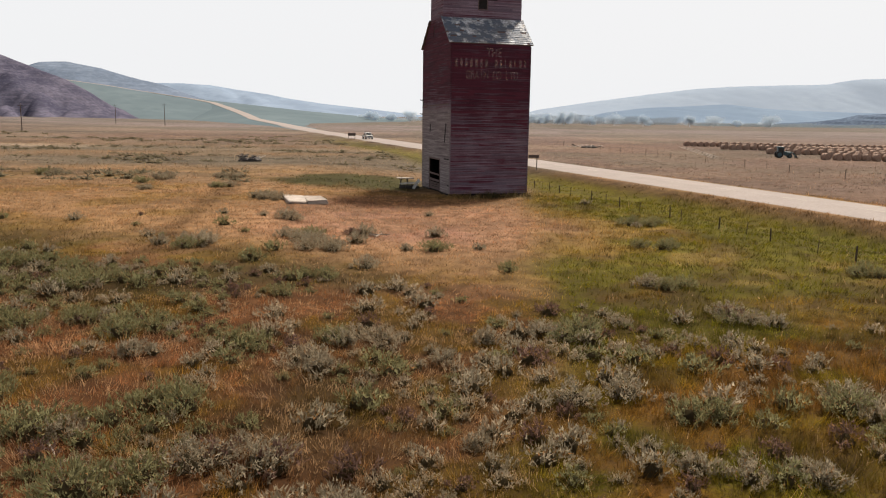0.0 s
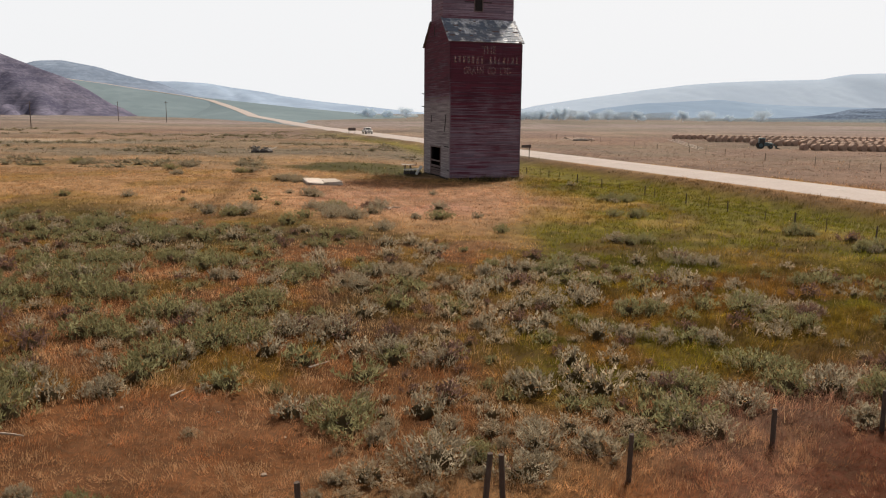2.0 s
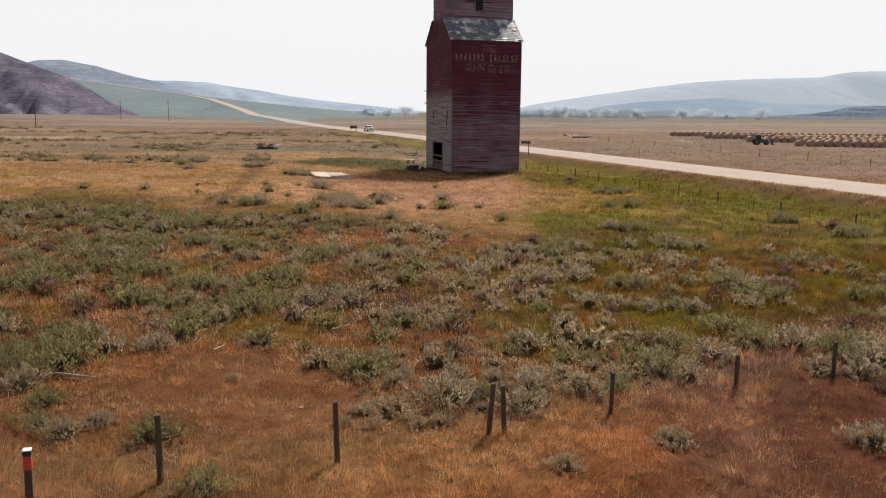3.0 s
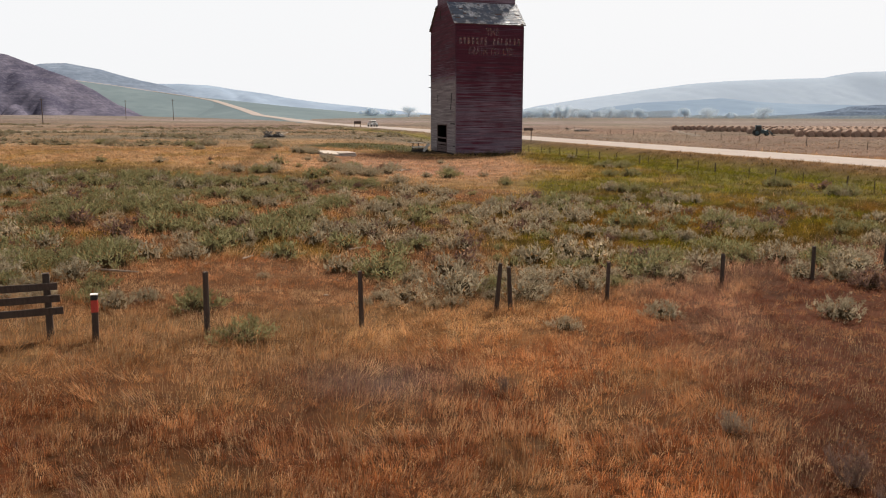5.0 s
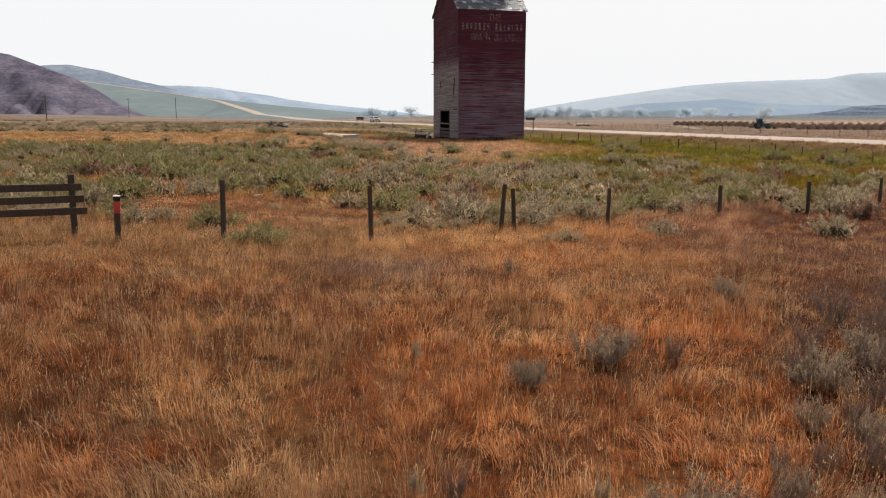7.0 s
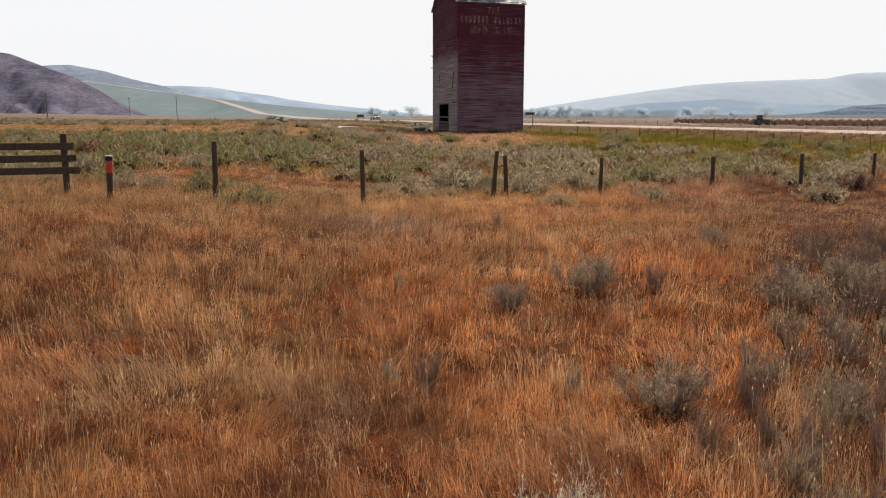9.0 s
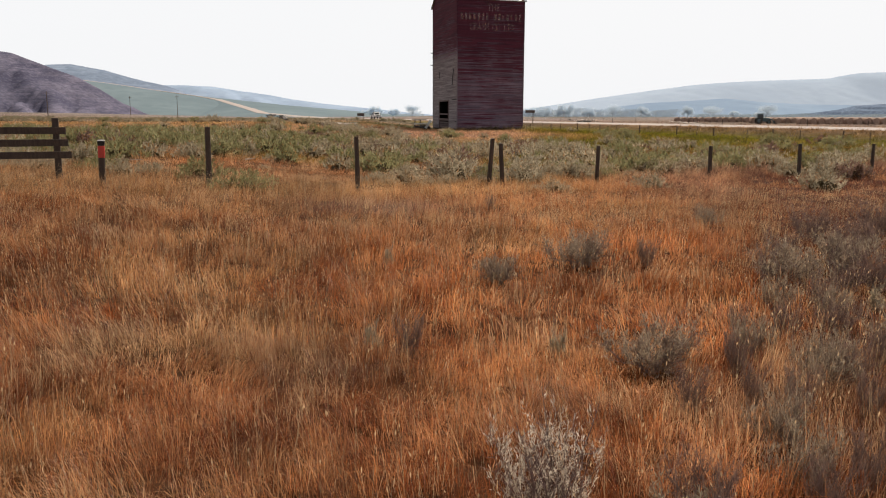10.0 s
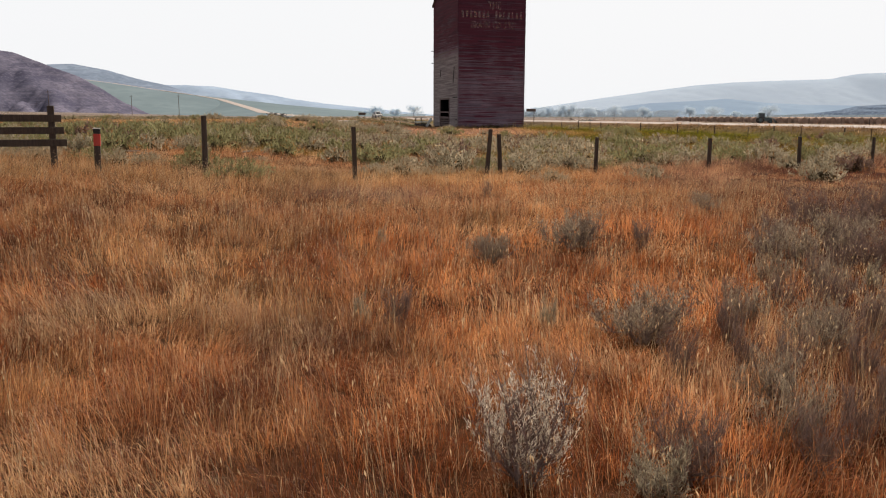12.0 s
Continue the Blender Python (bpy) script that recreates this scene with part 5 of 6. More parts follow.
twigged = [(0, -0.28, -11.79, 0.87), (3, 0.25, -11.92, 0.67), (2, 0.44, -11.76, 0.32), (1, 0.79, -9.57, 0.97), (2, 0.77, -10.43, 0.52), (1, 0.89, -5.82, 1.05), (2, 1.64, -5.81, 0.61), (1, -0.13, -6.51, 0.67), (1, 3.38, -2.54, 0.66), (1, 3.02, -6.6, 1.12), (2, 2.82, -7.65, 0.71), (2, 4.92, -4.29, 0.8), (1, 2.73, -8.08, 0.49), (3, 3.3, -7.75, 0.51), (2, 1.36, -10.52, 0.44), (1, 1.11, -10.92, 0.33), (2, 1.97, -9.91, 0.57), (1, 1.97, -9.61, 0.48), (2, 0.97, -11.75, 0.5), (2, 1.26, -11.49, 0.43)]
twigged += [(2, 3.4, -5.4, 1.0), (1, 3.9, -5.9, 1.1), (2, 4.4, -5.2, 1.2), (2, 2.5, -8.6, 0.8), (1, 2.9, -9.0, 0.9), (2, 2.2, -10.4, 0.7), (2, 1.6, -11.2, 0.6), (1, 1.75, -10.0, 0.6), (2, 3.4, -7.0, 0.9), (1, 1.02, -11.44, 0.35), (2, 1.64, -8.75, 0.23), (3, 0.15, -9.16, 0.25), (2, 1.73, -10.6, 0.4), (2, 2.44, -9.41, 0.5), (2, 1.14, -10.43, 0.38), (3, -1.26, -9.04, 0.34), (2, -0.96, -9.18, 0.52), (3, -1.37, -5.69, 0.33), (2, 5.6, -3.4, 1.5), (2, 4.3, -4.2, 1.3), (2, 3.8, -6.8, 1.2), (2, 6.6, -2.2, 1.3), (2, 0.1, -0.9, 0.42), (2, 1.3, -9.7, 0.5), (1, 1.6, -9.2, 0.5), (2, 2.05, -8.7, 0.6), (1, 2.4, -7.7, 0.55), (2, 2.9, -6.2, 0.6)]
for k, x, y, s in twigged:
    wide = 0.72 if k == 0 else max((1.3 if k == 2 else 1.05) * s, 0.5)
    m = pose(x, y, float(height(x, y)) - 0.02, 0, 0, 71 * x) @ Matrix.Diagonal((wide, wide, max(1.1 * s, 0.95 if k == 2 else 0.85), 1))
    if k in fine_used:
        copy_thing(FINE[k], m)
    else:
        FINE[k].matrix_basis = m
        fine_used.add(k)

srng = np.random.default_rng(77)
xs, ys = srng.uniform(-36, 40, 26000), 4 + 68 * srng.random(26000) ** 1.35
inside = np.abs(xs + 0.7) < (ys + 15) * 0.62 + 1
dens = ramp(fence_side(xs, ys), 0.8, 3.0) * (0.12 + 0.88 * ramp(fbm(xs, ys, 4.5, 61), 0.42, 0.56)) * (0.22 + 0.78 * ramp(fence_side(xs, ys), 5.0, 12.0))
dens *= 0.85 + 0.15 * ramp(ys, 18, 26)
dens *= 1 - 0.995 * ramp(ys + 0.3 * xs, 27, 36)
dens *= 1 - 0.55 * ramp(xs + 0.1 * ys, 5, 9)
dens *= 1 - ramp(road_offset(xs, ys), -15, -11)
dens = np.maximum(dens, 0.4 * ramp(xs, -3.5, -2.0) * (1 - ramp(xs, 4, 8)) * ramp(fence_side(xs, ys), 0.6, 1.2) * (1 - ramp(fence_side(xs, ys), 5, 8)))
yard_gap = ramp(np.hypot((xs + 6.2) / 4.2, (ys - 7.0) / 3.4), 0.8, 1.1)
dens *= 0.1 + 0.9 * yard_gap
dens *= 1 - 0.9 * np.exp(-(((xs + 1.5) / 8) ** 2 + ((ys - 58) / 7.0) ** 2))
keep = inside & (srng.random(26000) < dens) & (np.hypot(xs - 3, ys - 80) > 9)
xs, ys = xs[keep], ys[keep]
order = np.argsort(ys)
xs, ys = xs[order], ys[order]
taken = np.zeros(xs.size, bool)
size = 0.5 + 1.0 * srng.random(xs.size) ** 1.5
grid_done = []
for i in range(xs.size):
    near = [j for j in grid_done[-160:] if abs(xs[j] - xs[i]) + abs(ys[j] - ys[i]) < 0.5 * (size[i] + size[j]) * 1.0]
    if not near:
        grid_done.append(i)
xs, ys, size = xs[grid_done], ys[grid_done], size[grid_done]
left = ramp(-xs, 2, 9)
pick = srng.random(xs.size)
NEAR = 60
for i in range(min(NEAR, xs.size)):
    green = pick[i] < 0.12 + 0.4 * left[i]
    k = int(srng.choice((1, 6, 6, 0)) if green else srng.choice((0, 2, 5, 7, 0, 2, 3)))
    put_sage(k, xs[i], ys[i], size[i] * 0.95, srng.uniform(0, 360), srng.uniform(0.8, 1.05))
vs, fs, cs, base = [], [], [], 0
lod = [sage_leaves(300 + k, kind, 300, 0.5, 0.46, 34, (0.09, 0.14), (0.016, 0.026), 0.05)[1] for k, kind in enumerate(("grey", "green", "pale", "grey", "dead", "green"))]
for i in range(NEAR, xs.size):
    green = pick[i] < 0.15 + 0.45 * left[i]
    v, f, c = lod[int(srng.choice((1, 5))) if green else int(srng.choice((0, 2, 3, 4)))]
    a, s = srng.uniform(0, 6.28), size[i]
    rot = np.array([[math.cos(a), -math.sin(a), 0], [math.sin(a), math.cos(a), 0], [0, 0, 1]])
    vs.append((v @ rot.T) * np.array([s, s, s * 0.92]) + np.array([xs[i], ys[i], float(height(xs[i], ys[i])) - 0.02]))
    fs.append(f + base)
    cs.append(c)
    base += len(v)
# bands of low brush far out on the plain
brush = [sage_leaves(340 + k, kind, 30, 0.6, 0.5, 14, (0.3, 0.5), (0.06, 0.1), 0.06)[1] for k, kind in enumerate(("far", "far", "far"))]
bx, by = srng.uniform(-150, 25, 9000), 80 + 170 * srng.random(9000) ** 1.3
band = ramp(fbm(bx * 0.35, by, 16.0, 35), 0.45, 0.6) * (0.25 + 0.75 * ramp(fbm(bx, by, 12.0, 38), 0.42, 0.58)) * (1 - ramp(road_offset(bx, by), -22, -12)) * (np.hypot(bx - 3, by - 80) > 16) * (bx > -0.62 * (by + 20))
on = (srng.random(9000) < 0.26 * band) & (np.hypot(bx + 25, by - 108) > 9) & (np.hypot(bx + 9.5, by - 86.5) > 11)
for x, y in zip(bx[on], by[on]):
    v, f, c = brush[int(srng.integers(0, 3))]
    vs.append(v * srng.uniform(0.7, 1.5) * np.array([1.5, 1.0, 0.55]) + np.array([x, y, float(height(x, y)) - 0.03]))
    fs.append(f + base)
    cs.append(c)
    base += len(v)
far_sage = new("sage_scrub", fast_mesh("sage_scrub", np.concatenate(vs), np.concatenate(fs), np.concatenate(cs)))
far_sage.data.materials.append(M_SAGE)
tagged(far_sage, "scattered grey-green sagebrush over the flat", "shrubs", kind="stuff")


def blades(name, x, y, tall, wide, colour, seed, label, way=None, bend=True):
    """Grass blades, each rooted at x, y: two bent steps and a tip, or one spike. way: how far and where each one leans, by its height."""
    rng = np.random.default_rng(seed)
    n = x.size
    z = height(x, y) - 0.02
    a, b = rng.uniform(0, 2 * np.pi, n), rng.uniform(0, 2 * np.pi, n)
    out = np.c_[np.cos(a), np.sin(a), np.zeros(n)] * (0.5 * rng.uniform(0.1, 1.4, n))[:, None]
    if way is not None:
        out = out + np.c_[way, np.zeros(n)]
    out = out * tall[:, None]
    side = np.c_[np.cos(b), np.sin(b), np.zeros(n)] * (wide / 2)[:, None]
    foot = np.c_[x, y, z]
    drop = 1 / np.sqrt(1 + (out[:, 0] ** 2 + out[:, 1] ** 2) / tall ** 2)
    up = np.c_[np.zeros(n), np.zeros(n), tall * drop]
    if bend:
        arch = rng.random((n, 1)) ** 1.6  # some blades arch right over
        mid = foot + up * (0.58 + 0.12 * arch) + out * (0.42 - 0.1 * arch)
        tip = foot + up * (0.98 - 0.4 * arch) + out * (1.0 + 0.35 * arch)
        v = np.stack([foot - side, foot + side, mid - side * 0.8, mid + side * 0.8, tip], 1).reshape(-1, 3)
        k = np.arange(n)[:, None] * 5
        f = np.concatenate([k + np.array([0, 1, 3]), k + np.array([0, 3, 2]), k + np.array([2, 3, 4])], 0)
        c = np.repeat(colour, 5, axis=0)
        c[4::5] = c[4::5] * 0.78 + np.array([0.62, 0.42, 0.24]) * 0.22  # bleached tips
    else:
        v = np.stack([foot - side, foot + side, foot + up + out], 1).reshape(-1, 3)
        f = np.arange(3 * n).reshape(n, 3)
        c = np.repeat(colour, 3, axis=0)
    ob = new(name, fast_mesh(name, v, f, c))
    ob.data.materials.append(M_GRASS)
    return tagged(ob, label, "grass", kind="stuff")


def scatter(seed, y0, y1, tufts, each, spread_, margin=1.0):
    """Blade feet in tufts: that many tufts a square metre, so many blades each. It thins out beyond the fan that the walk looks over.
    Gives x, y, the tuft's own chance, its lean, and the generator."""
    rng = np.random.default_rng(seed)
    half = (y1 + 15) * 0.62 + 9.0
    n = int(tufts * (y1 - y0) * 2 * half)
    cx, cy = rng.uniform(-half, half, n) - 0.7, rng.uniform(y0, y1, n)
    beyond = np.abs(cx + 0.7) - (cy + 15) * 0.62 - margin
    keep = rng.random(n) < np.where(beyond < 0, 1.0, 0.16 * (1 - ramp(beyond, 3, 9)))
    keep &= np.abs(road_offset(cx, cy)) > 5.0
    c, s = math.cos(radians(17)), math.sin(radians(17))
    u, v = (cx - 0.49) * c + (cy - 76.5) * s, -(cx - 0.49) * s + (cy - 76.5) * c
    keep &= ~((u > -0.15) & (u < 8.45) & (v > -0.15) & (v < 9.85))
    keep &= ~((np.abs(cx + 11.2) < 2.0) & (np.abs(cy - 64.2) < 2.2))
    cx, cy = cx[keep], cy[keep]
    chance = rng.random(cx.size)
    wind = 2 * np.pi * fbm(cx, cy, 1.6, 91) * 1.8 + rng.normal(0, 0.9, cx.size)
    lean = np.c_[np.cos(wind), np.sin(wind)] * (0.1 + 0.95 * fbm(cx, cy, 0.9, 95) ** 1.7)[:, None]
    which = np.repeat(np.arange(cx.size), rng.poisson(each, cx.size))
    r = spread_ * np.sqrt(rng.random(which.size))
    a = rng.uniform(0, 2 * np.pi, which.size)
    return cx[which] + r * np.cos(a), cy[which] + r * np.sin(a), chance[which], lean[which], rng


def tinted(x, y, chance, rng, contrast=0.42, pale=0.11, dark=0.14):
    """The ground's colour, lighter or darker from patch to patch and tuft to tuft, with tufts of bleached blades."""
    patch = 0.6 + 0.8 * ramp(fbm(x, y, 0.55, 88), 0.3, 0.7)
    col = ground_colour(x, y) * patch[:, None] * (1 - contrast + 2 * contrast * chance[:, None] ** 1.2) * (1 + rng.uniform(-1, 1, (x.size, 1)) * (0.4 - 0.22 * ramp(fence_side(x, y), 0.0, 2.0))[:, None])
    level = patch * (1 - contrast + 2 * contrast * chance ** 1.2)
    w = (0.5 * ramp(level, 0.8, 1.6) * (1 - ramp(fence_side(x, y), 0.0, 2.0)))[:, None]  # the light tufts are straw
    col = col * (1 - w) + np.array([0.62, 0.4, 0.2]) * w
    hue = rng.normal(0, 0.05, (x.size, 1)) + 0.08 * (fbm(x, y, 1.4, 89)[:, None] - 0.5)
    col = col * np.c_[1 + hue, np.ones_like(hue), 1 - hue]
    lush = meadow_share(x, y) * (1 - ramp(y, 90, 120))
    lush = np.maximum(lush, ramp(1.3 - np.hypot((x + 9.5) / 8.0, (y - 86.5) / 9.5), 0.0, 0.3))
    flat = ramp(fence_side(x, y), 1.0, 2.5) * (1 - ramp(y, 30, 45))
    p = rng.random(x.size) < (pale + 0.12 * flat) * (0.65 + 2.6 * ramp(fbm(x, y, 0.8, 93), 0.5, 0.68)) * (0.4 + 1.2 * chance) * (1 - 0.75 * lush) * (1 - 0.6 * ramp(x, 2.5, 6.0))
    col[p] = col[p] * 0.3 + np.array([0.85, 0.58, 0.34]) * 0.7 * rng.uniform(0.75, 1.1, (p.sum(), 1))
    d = rng.random(x.size) < (dark + 0.12 * (1 - ramp(y, -10.0, -6.0))) * (0.5 + 1.0 * (1 - chance))
    col[d] = col[d] * np.where(fence_side(x[d], y[d])[:, None] < 1.5, np.array([[0.4, 0.26, 0.3]]), np.array([[0.5, 0.52, 0.5]]))
    return np.clip(col, 0.01, 0.9)


def tallness(x, y):
    s = fence_side(x, y)
    front = 1 - ramp(s, -0.6, 1.2)
    yard = 1 - ramp(np.hypot((x + 6.2) / 4.2, (y - 7.2) / 3.6), 0.75, 1.1)
    t = 0.16 + 0.09 * (1 - front) * (1 - ramp(y, 20, 34)) + 0.1 * front * (0.1 + 1.6 * fbm(x, y, 1.3, 71)) + 0.1 * ramp(x, 4, 9) * (1 - front)
    weeds = np.exp(-(((x - 5.0) / 4.5) ** 2 + ((y - 76.2 - 0.3 * (x - 5)) / 1.3) ** 2)) + ramp(1.2 - np.hypot((x + 9.5) / 8.0, (y - 86.5) / 9.5), 0.0, 0.5)
    t = t * (1 - 0.45 * front * ramp(x - 0.32 * (y + 11.0), 1.3, 2.4))
    for bx, by, br in ((-0.28, -11.85, 0.38), (0.25, -12.0, 0.3), (0.79, -9.65, 0.45), (0.89, -5.95, 0.6), (-0.13, -6.6, 0.4)):
        t = t * (1 - 0.55 * np.exp(-((x - bx) ** 2 + (y - by) ** 2) / br ** 2))  # grass is thin under the bushes
    return t * (1 - 0.3 * yard) + (0.4 + 0.4 * fbm(x, y, 2.5, 73)) * weeds * ramp(np.hypot(x + 4.0, y - 82.3), 1.6, 3.4)


TALL = "tall rust and straw coloured dry grass"
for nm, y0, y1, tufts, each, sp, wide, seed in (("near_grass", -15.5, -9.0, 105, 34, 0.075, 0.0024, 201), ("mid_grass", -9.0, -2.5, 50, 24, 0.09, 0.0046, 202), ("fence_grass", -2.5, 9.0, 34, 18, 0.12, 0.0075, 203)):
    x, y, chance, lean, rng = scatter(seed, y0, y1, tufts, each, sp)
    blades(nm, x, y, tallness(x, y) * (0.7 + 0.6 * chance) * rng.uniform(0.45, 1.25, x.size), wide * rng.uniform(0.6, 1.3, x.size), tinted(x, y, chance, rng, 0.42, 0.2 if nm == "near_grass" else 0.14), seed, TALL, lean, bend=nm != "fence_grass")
x, y, chance, lean, rng = scatter(204, 9.0, 32.0, 24, 12, 0.17)
blades("flat_grass", x, y, tallness(x, y) * (0.6 + 0.8 * chance) * rng.uniform(0.5, 1.3, x.size), 0.014 * rng.uniform(0.6, 1.3, x.size), tinted(x, y, chance, rng, 0.35, 0.07), 204, "short mixed dry and green grass on the flat", lean, bend=False)
x, y, chance, lean, rng = scatter(205, 32.0, 78.0, 5, 7, 0.35)
blades("far_grass", x, y, tallness(x, y) * (0.6 + 0.8 * chance) * rng.uniform(0.6, 1.3, x.size), 0.045 * rng.uniform(0.6, 1.3, x.size), tinted(x, y, chance, rng, 0.25, 0.05, 0.06), 205, "dry grass towards the elevator", lean, bend=False)
x, y, chance, lean, rng = scatter(206, 78.0, 330.0, 0.5, 5, 0.8)
thin = rng.random(x.size) > ramp(y, 100, 330) ** 0.5
x, y, chance, lean = x[thin], y[thin], chance[thin], lean[thin]
blades("distant_grass", x, y, 0.17 * (0.5 + chance) * rng.uniform(0.6, 1.4, x.size), 0.12 * rng.uniform(0.6, 1.4, x.size), tinted(x, y, chance, rng, 0.12, 0.03, 0.02), 206, "dry grass beyond the elevator", lean, bend=False)

# seed heads over the tall grass
x, y, chance, lean, rng = scatter(207, -14.5, 3.0, 15, 3, 0.15, 0.5)
tall = (tallness(x, y) + 0.12) * rng.uniform(0.9, 1.35, x.size)
out = np.c_[lean * 0.35 + rng.normal(0, 0.08, (x.size, 2)), np.ones(x.size)] * tall[:, None]
foot = np.c_[x, y, height(x, y)]
pale = np.array([0.68, 0.5, 0.3]) * rng.uniform(0.7, 1.15, (x.size, 1))
v1, f1, c1 = leaf_cloud(foot, out, np.linalg.norm(out, axis=1), np.full(x.size, 0.001), pale * 0.8, rng)
v2, f2, c2 = leaf_cloud(foot + out * 0.93, out + rng.normal(0, 0.06, out.shape), rng.uniform(0.02, 0.04, x.size), rng.uniform(0.0028, 0.0045, x.size), pale, rng)
heads = new("seed_heads", fast_mesh("seed_heads", np.r_[v1, v2], np.r_[f1, f2 + len(v1)], np.r_[c1, c2]))
heads.data.materials.append(M_GRASS)
tagged(heads, "pale seed heads over the dry grass", "grass", kind="stuff")


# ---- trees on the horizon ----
# haze is put into the far trees' colours: pale blue-grey bark and leaves
M_HAZE = worn("haze_tinted_bark", (0.62, 0.68, 0.75), (0.52, 0.58, 0.65), 0.95, scale=1.0, island=0.0)


def far_tree(seed, tall, wide, name="cottonwood_tree"):
    rng = np.random.default_rng(seed)
    r = random.Random(seed)
    t = thing(name, label="hazy blue-grey cottonwood on the far flat", category="tree", group="trees along the river")
    limbs, tips = bmesh.new(), []
    rod(limbs, (0, 0, -0.5), (0.2, 0, tall * 0.4), 0.45, 0.3, 8)
    for k in range(9):
        a, q = 2 * math.pi * k / 9 + r.uniform(-0.3, 0.3), r.uniform(0.3, 1.0)
        e = Vector((wide / 2 * q * math.cos(a), wide / 2 * q * math.sin(a), tall * r.uniform(0.32, 0.95) * (1.05 - 0.3 * q)))
        rod(limbs, (0.1, 0, tall * r.uniform(0.15, 0.4)), e, 0.2, 0.05, 5)
        tips.append(e)
    part("trunk", limbs, M_HAZE, t)
    n = 2800
    tp = np.array(tips)
    which = rng.integers(0, len(tips), n)
    c = tp[which] * rng.uniform(0.75, 1.05, (n, 1)) + rng.normal(size=(n, 3)) * np.array([wide, wide, tall * 0.8]) * 0.11
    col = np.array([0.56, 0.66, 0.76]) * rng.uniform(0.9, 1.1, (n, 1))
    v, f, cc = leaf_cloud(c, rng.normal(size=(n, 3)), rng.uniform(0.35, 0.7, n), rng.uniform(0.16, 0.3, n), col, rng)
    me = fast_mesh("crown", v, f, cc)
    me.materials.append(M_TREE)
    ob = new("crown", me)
    ob.parent = t
    return t


tree_kinds = [far_tree(400 + k, tl, wd) for k, (tl, wd) in enumerate(((12, 17), (11, 13), (12.5, 19), (9, 11)))]
spots = [(0, 164, 780, 1.0), (1, 191, 775, 1.0), (2, 261, 782, 1.0), (1, 239, 785, 1.05), (0, 314, 776, 1.05), (3, 143, 800, 1.2), (3, 120, 810, 1.35), (3, 203, 800, 0.6), (3, -72, 790, 1.0), (0, -35, 800, 0.95), (3, -55, 830, 0.8),
         (3, 301, 830, 0.7), (3, 87, 830, 1.0), (3, 97, 850, 1.1), (3, 75, 850, 1.0), (3, 108, 870, 1.2), (3, 66, 880, 1.0), (3, 131, 860, 0.9), (3, -88, 860, 0.7), (3, 345, 860, 0.7)]
used = set()
for k, x, y, s in spots:
    m = pose(x, y, float(height(x, y)), 0, 0, 53 * x) @ Matrix.Diagonal((s, s, s, 1))
    if k in used:
        copy_thing(tree_kinds[k], m)
    else:
        tree_kinds[k].matrix_basis = m
        used.add(k)


def woods(seed, name, x0, x1, y, tall, n, col, label):
    rng = np.random.default_rng(seed)
    c = np.c_[rng.uniform(x0, x1, n), rng.normal(y, 18, n), rng.random(n)]
    c[:, 2] = c[:, 2] * tall * (0.35 + 0.9 * fbm(c[:, 0], c[:, 1] * 0, (x1 - x0) / 9, seed))
    colr = np.array(col) * rng.uniform(0.85, 1.12, (n, 1))
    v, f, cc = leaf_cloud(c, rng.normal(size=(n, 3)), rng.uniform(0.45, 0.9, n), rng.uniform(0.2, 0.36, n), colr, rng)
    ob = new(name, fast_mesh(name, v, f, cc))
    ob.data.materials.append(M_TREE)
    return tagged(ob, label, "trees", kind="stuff")


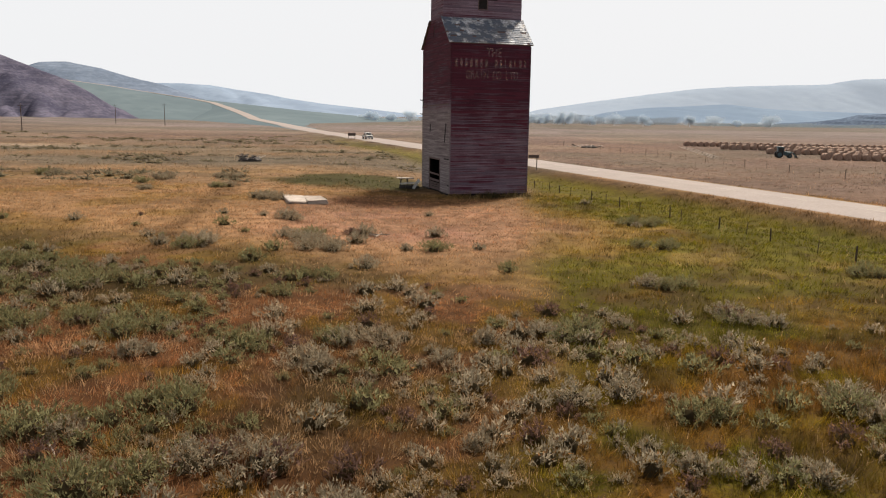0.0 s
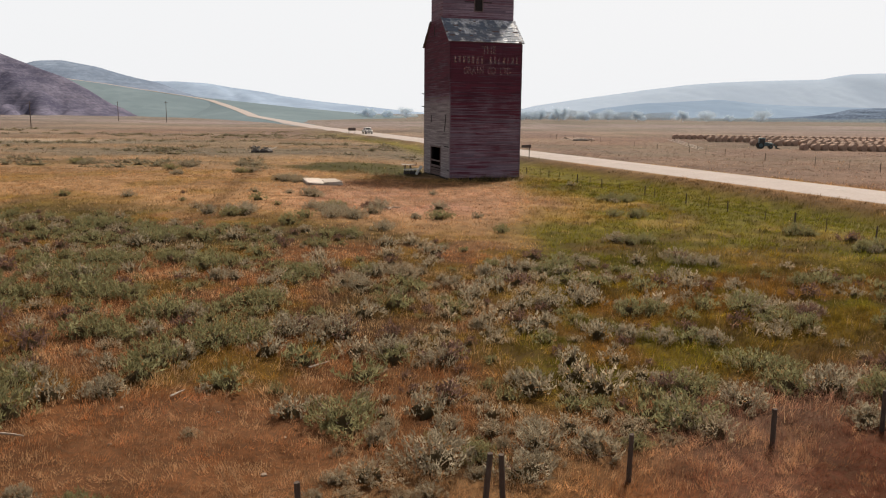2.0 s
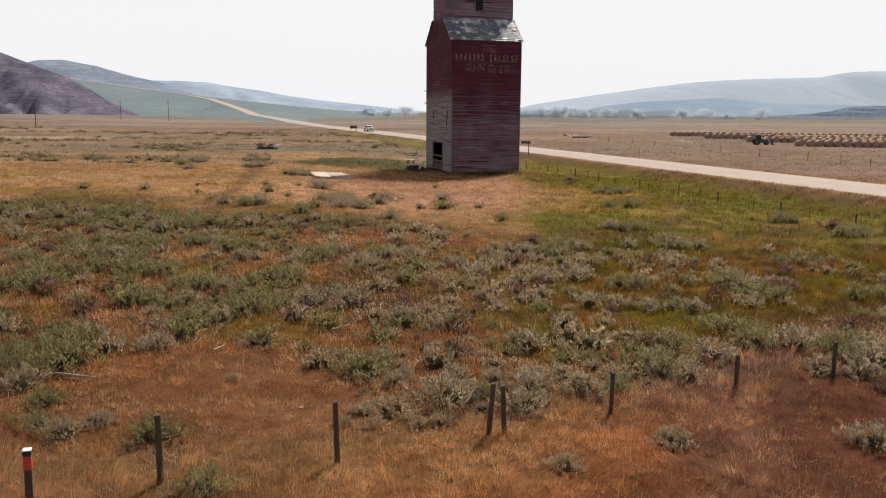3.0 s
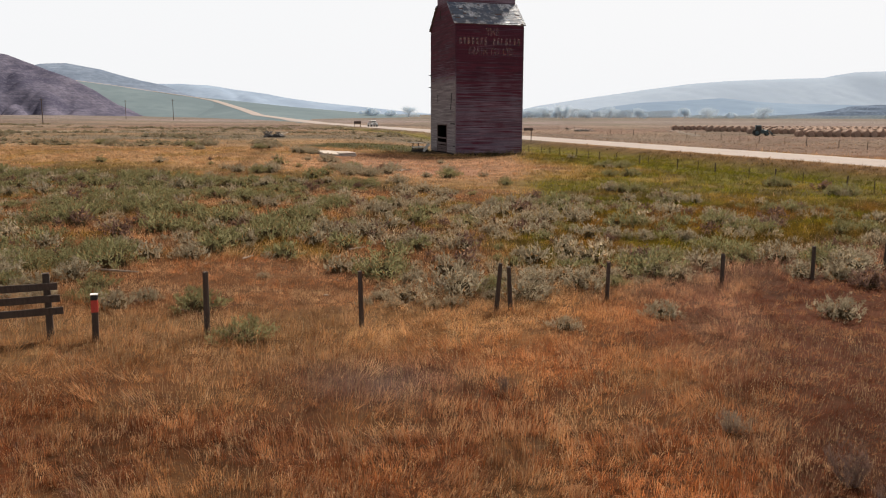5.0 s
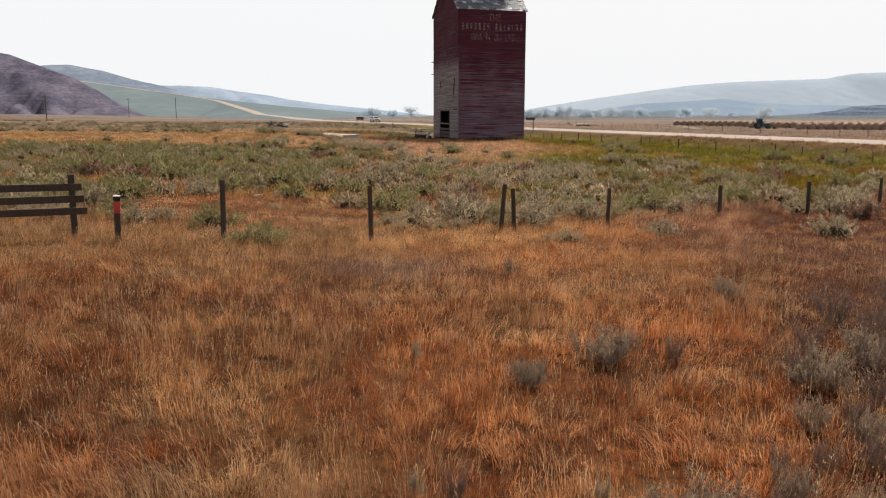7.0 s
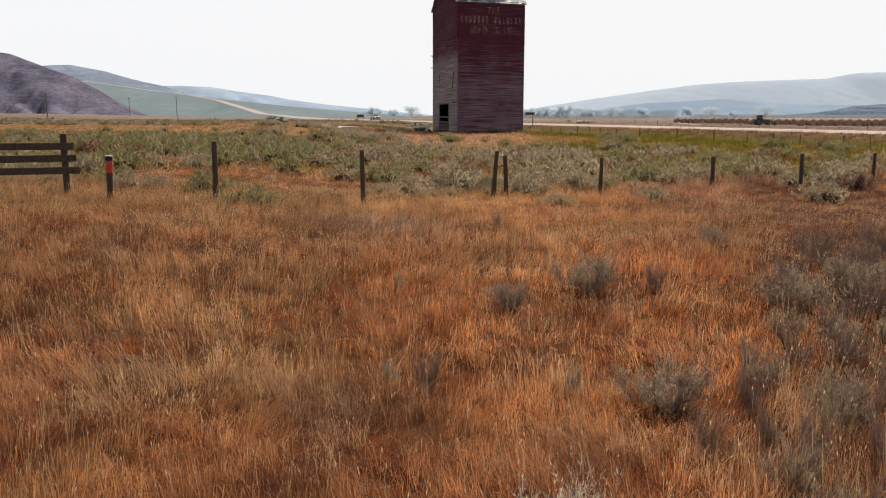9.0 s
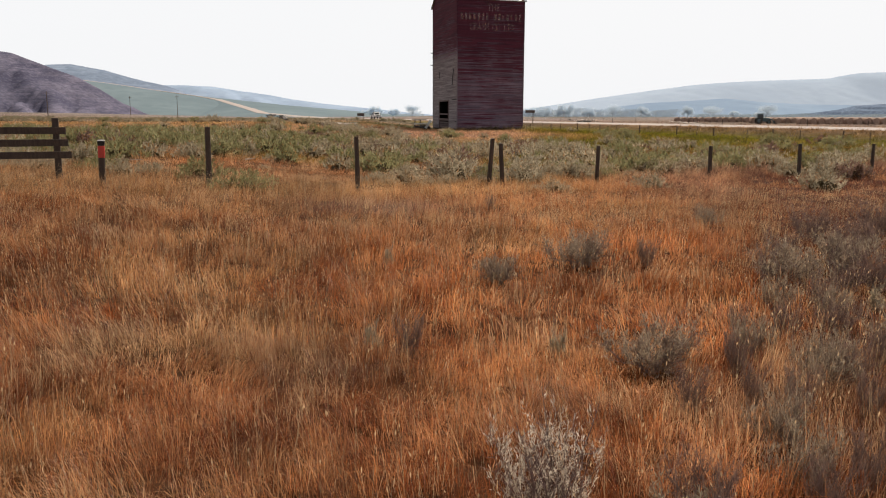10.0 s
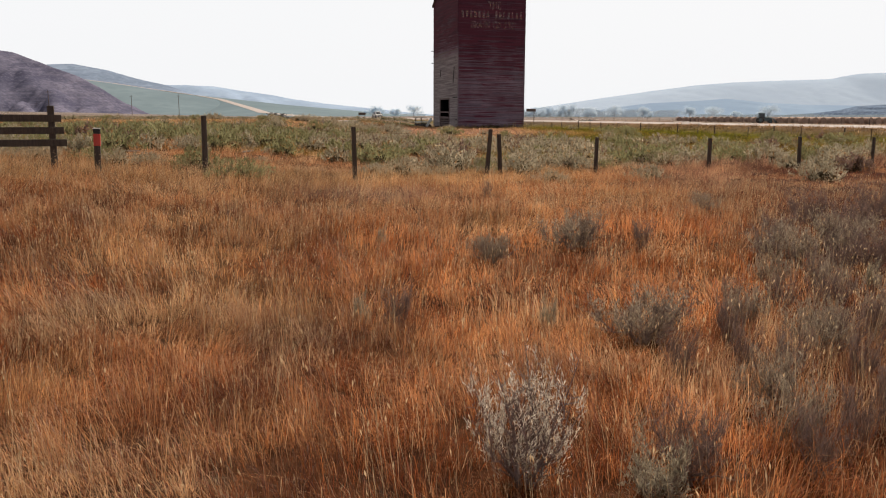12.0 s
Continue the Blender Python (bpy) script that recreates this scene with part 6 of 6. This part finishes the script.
# these leaf colours carry the distance haze as well
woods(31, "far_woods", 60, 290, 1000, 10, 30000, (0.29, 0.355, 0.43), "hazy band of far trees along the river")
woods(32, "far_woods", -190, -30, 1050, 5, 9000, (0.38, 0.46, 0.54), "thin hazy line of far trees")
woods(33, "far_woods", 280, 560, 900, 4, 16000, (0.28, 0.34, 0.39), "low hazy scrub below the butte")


# ---- sticks and stones ----
M_STICK = worn("dry_stick_wood", (0.42, 0.36, 0.3), (0.22, 0.17, 0.14), 0.9, scale=12)

def stick(x0, y0, x1, y1, r, seed):
    rng = random.Random(seed)
    a, b = Vector((x0, y0, float(height(x0, y0)) + r + 0.05)), Vector((x1, y1, float(height(x1, y1)) + r + 0.08))
    pts = [a.lerp(b, k / 4) + Vector((rng.uniform(-1, 1), rng.uniform(-1, 1), 0)) * 0.02 for k in range(5)]
    ob = part("stick", tube(bmesh.new(), pts, [r * 0.7, r * 0.72, r * 0.6, r * 0.5, r * 0.3], 6), M_STICK)
    return tagged(ob, "bleached grey stick lying in the grass", "stick", "sticks in the grass")


for k, (x0, y0, x1, y1, r) in enumerate(((-10.2, 7.4, -9.1, 7.1, 0.045), (-4.1, 12.8, -3.6, 13.4, 0.04), (-7.0, 9.9, -6.75, 10.3, 0.035), (-6.5, 10.6, -6.1, 11.0, 0.02), (-8.8, 16.8, -8.3, 16.1, 0.04), (-4.6, 49.2, -3.4, 49.6, 0.09), (-4.2, 48.6, -3.9, 49.8, 0.07))):
    stick(x0, y0, x1, y1, r, 60 + k)


def stone(x, y, size, seed):
    rng = random.Random(seed)
    bm = bmesh.new()
    bmesh.ops.create_icosphere(bm, subdivisions=2, radius=size, matrix=Matrix.Diagonal((1.25, 0.95, 0.6, 1)))
    for v in bm.verts:
        v.co *= 1 + rng.uniform(-0.14, 0.14)
    ob = part("stone", bm, M_STONE)
    ob.matrix_basis = pose(x, y, float(height(x, y)) + size * 0.25, rng.uniform(-15, 15), rng.uniform(-15, 15), rng.uniform(0, 360))
    return tagged(ob, "pale stone lying on the bare yard", "stone", "stones on the yard")


prng = random.Random(91)
for k in range(6):
    stone(prng.uniform(-9.0, -2.2), prng.uniform(3.6, 9.5), prng.uniform(0.03, 0.06), 600 + k)
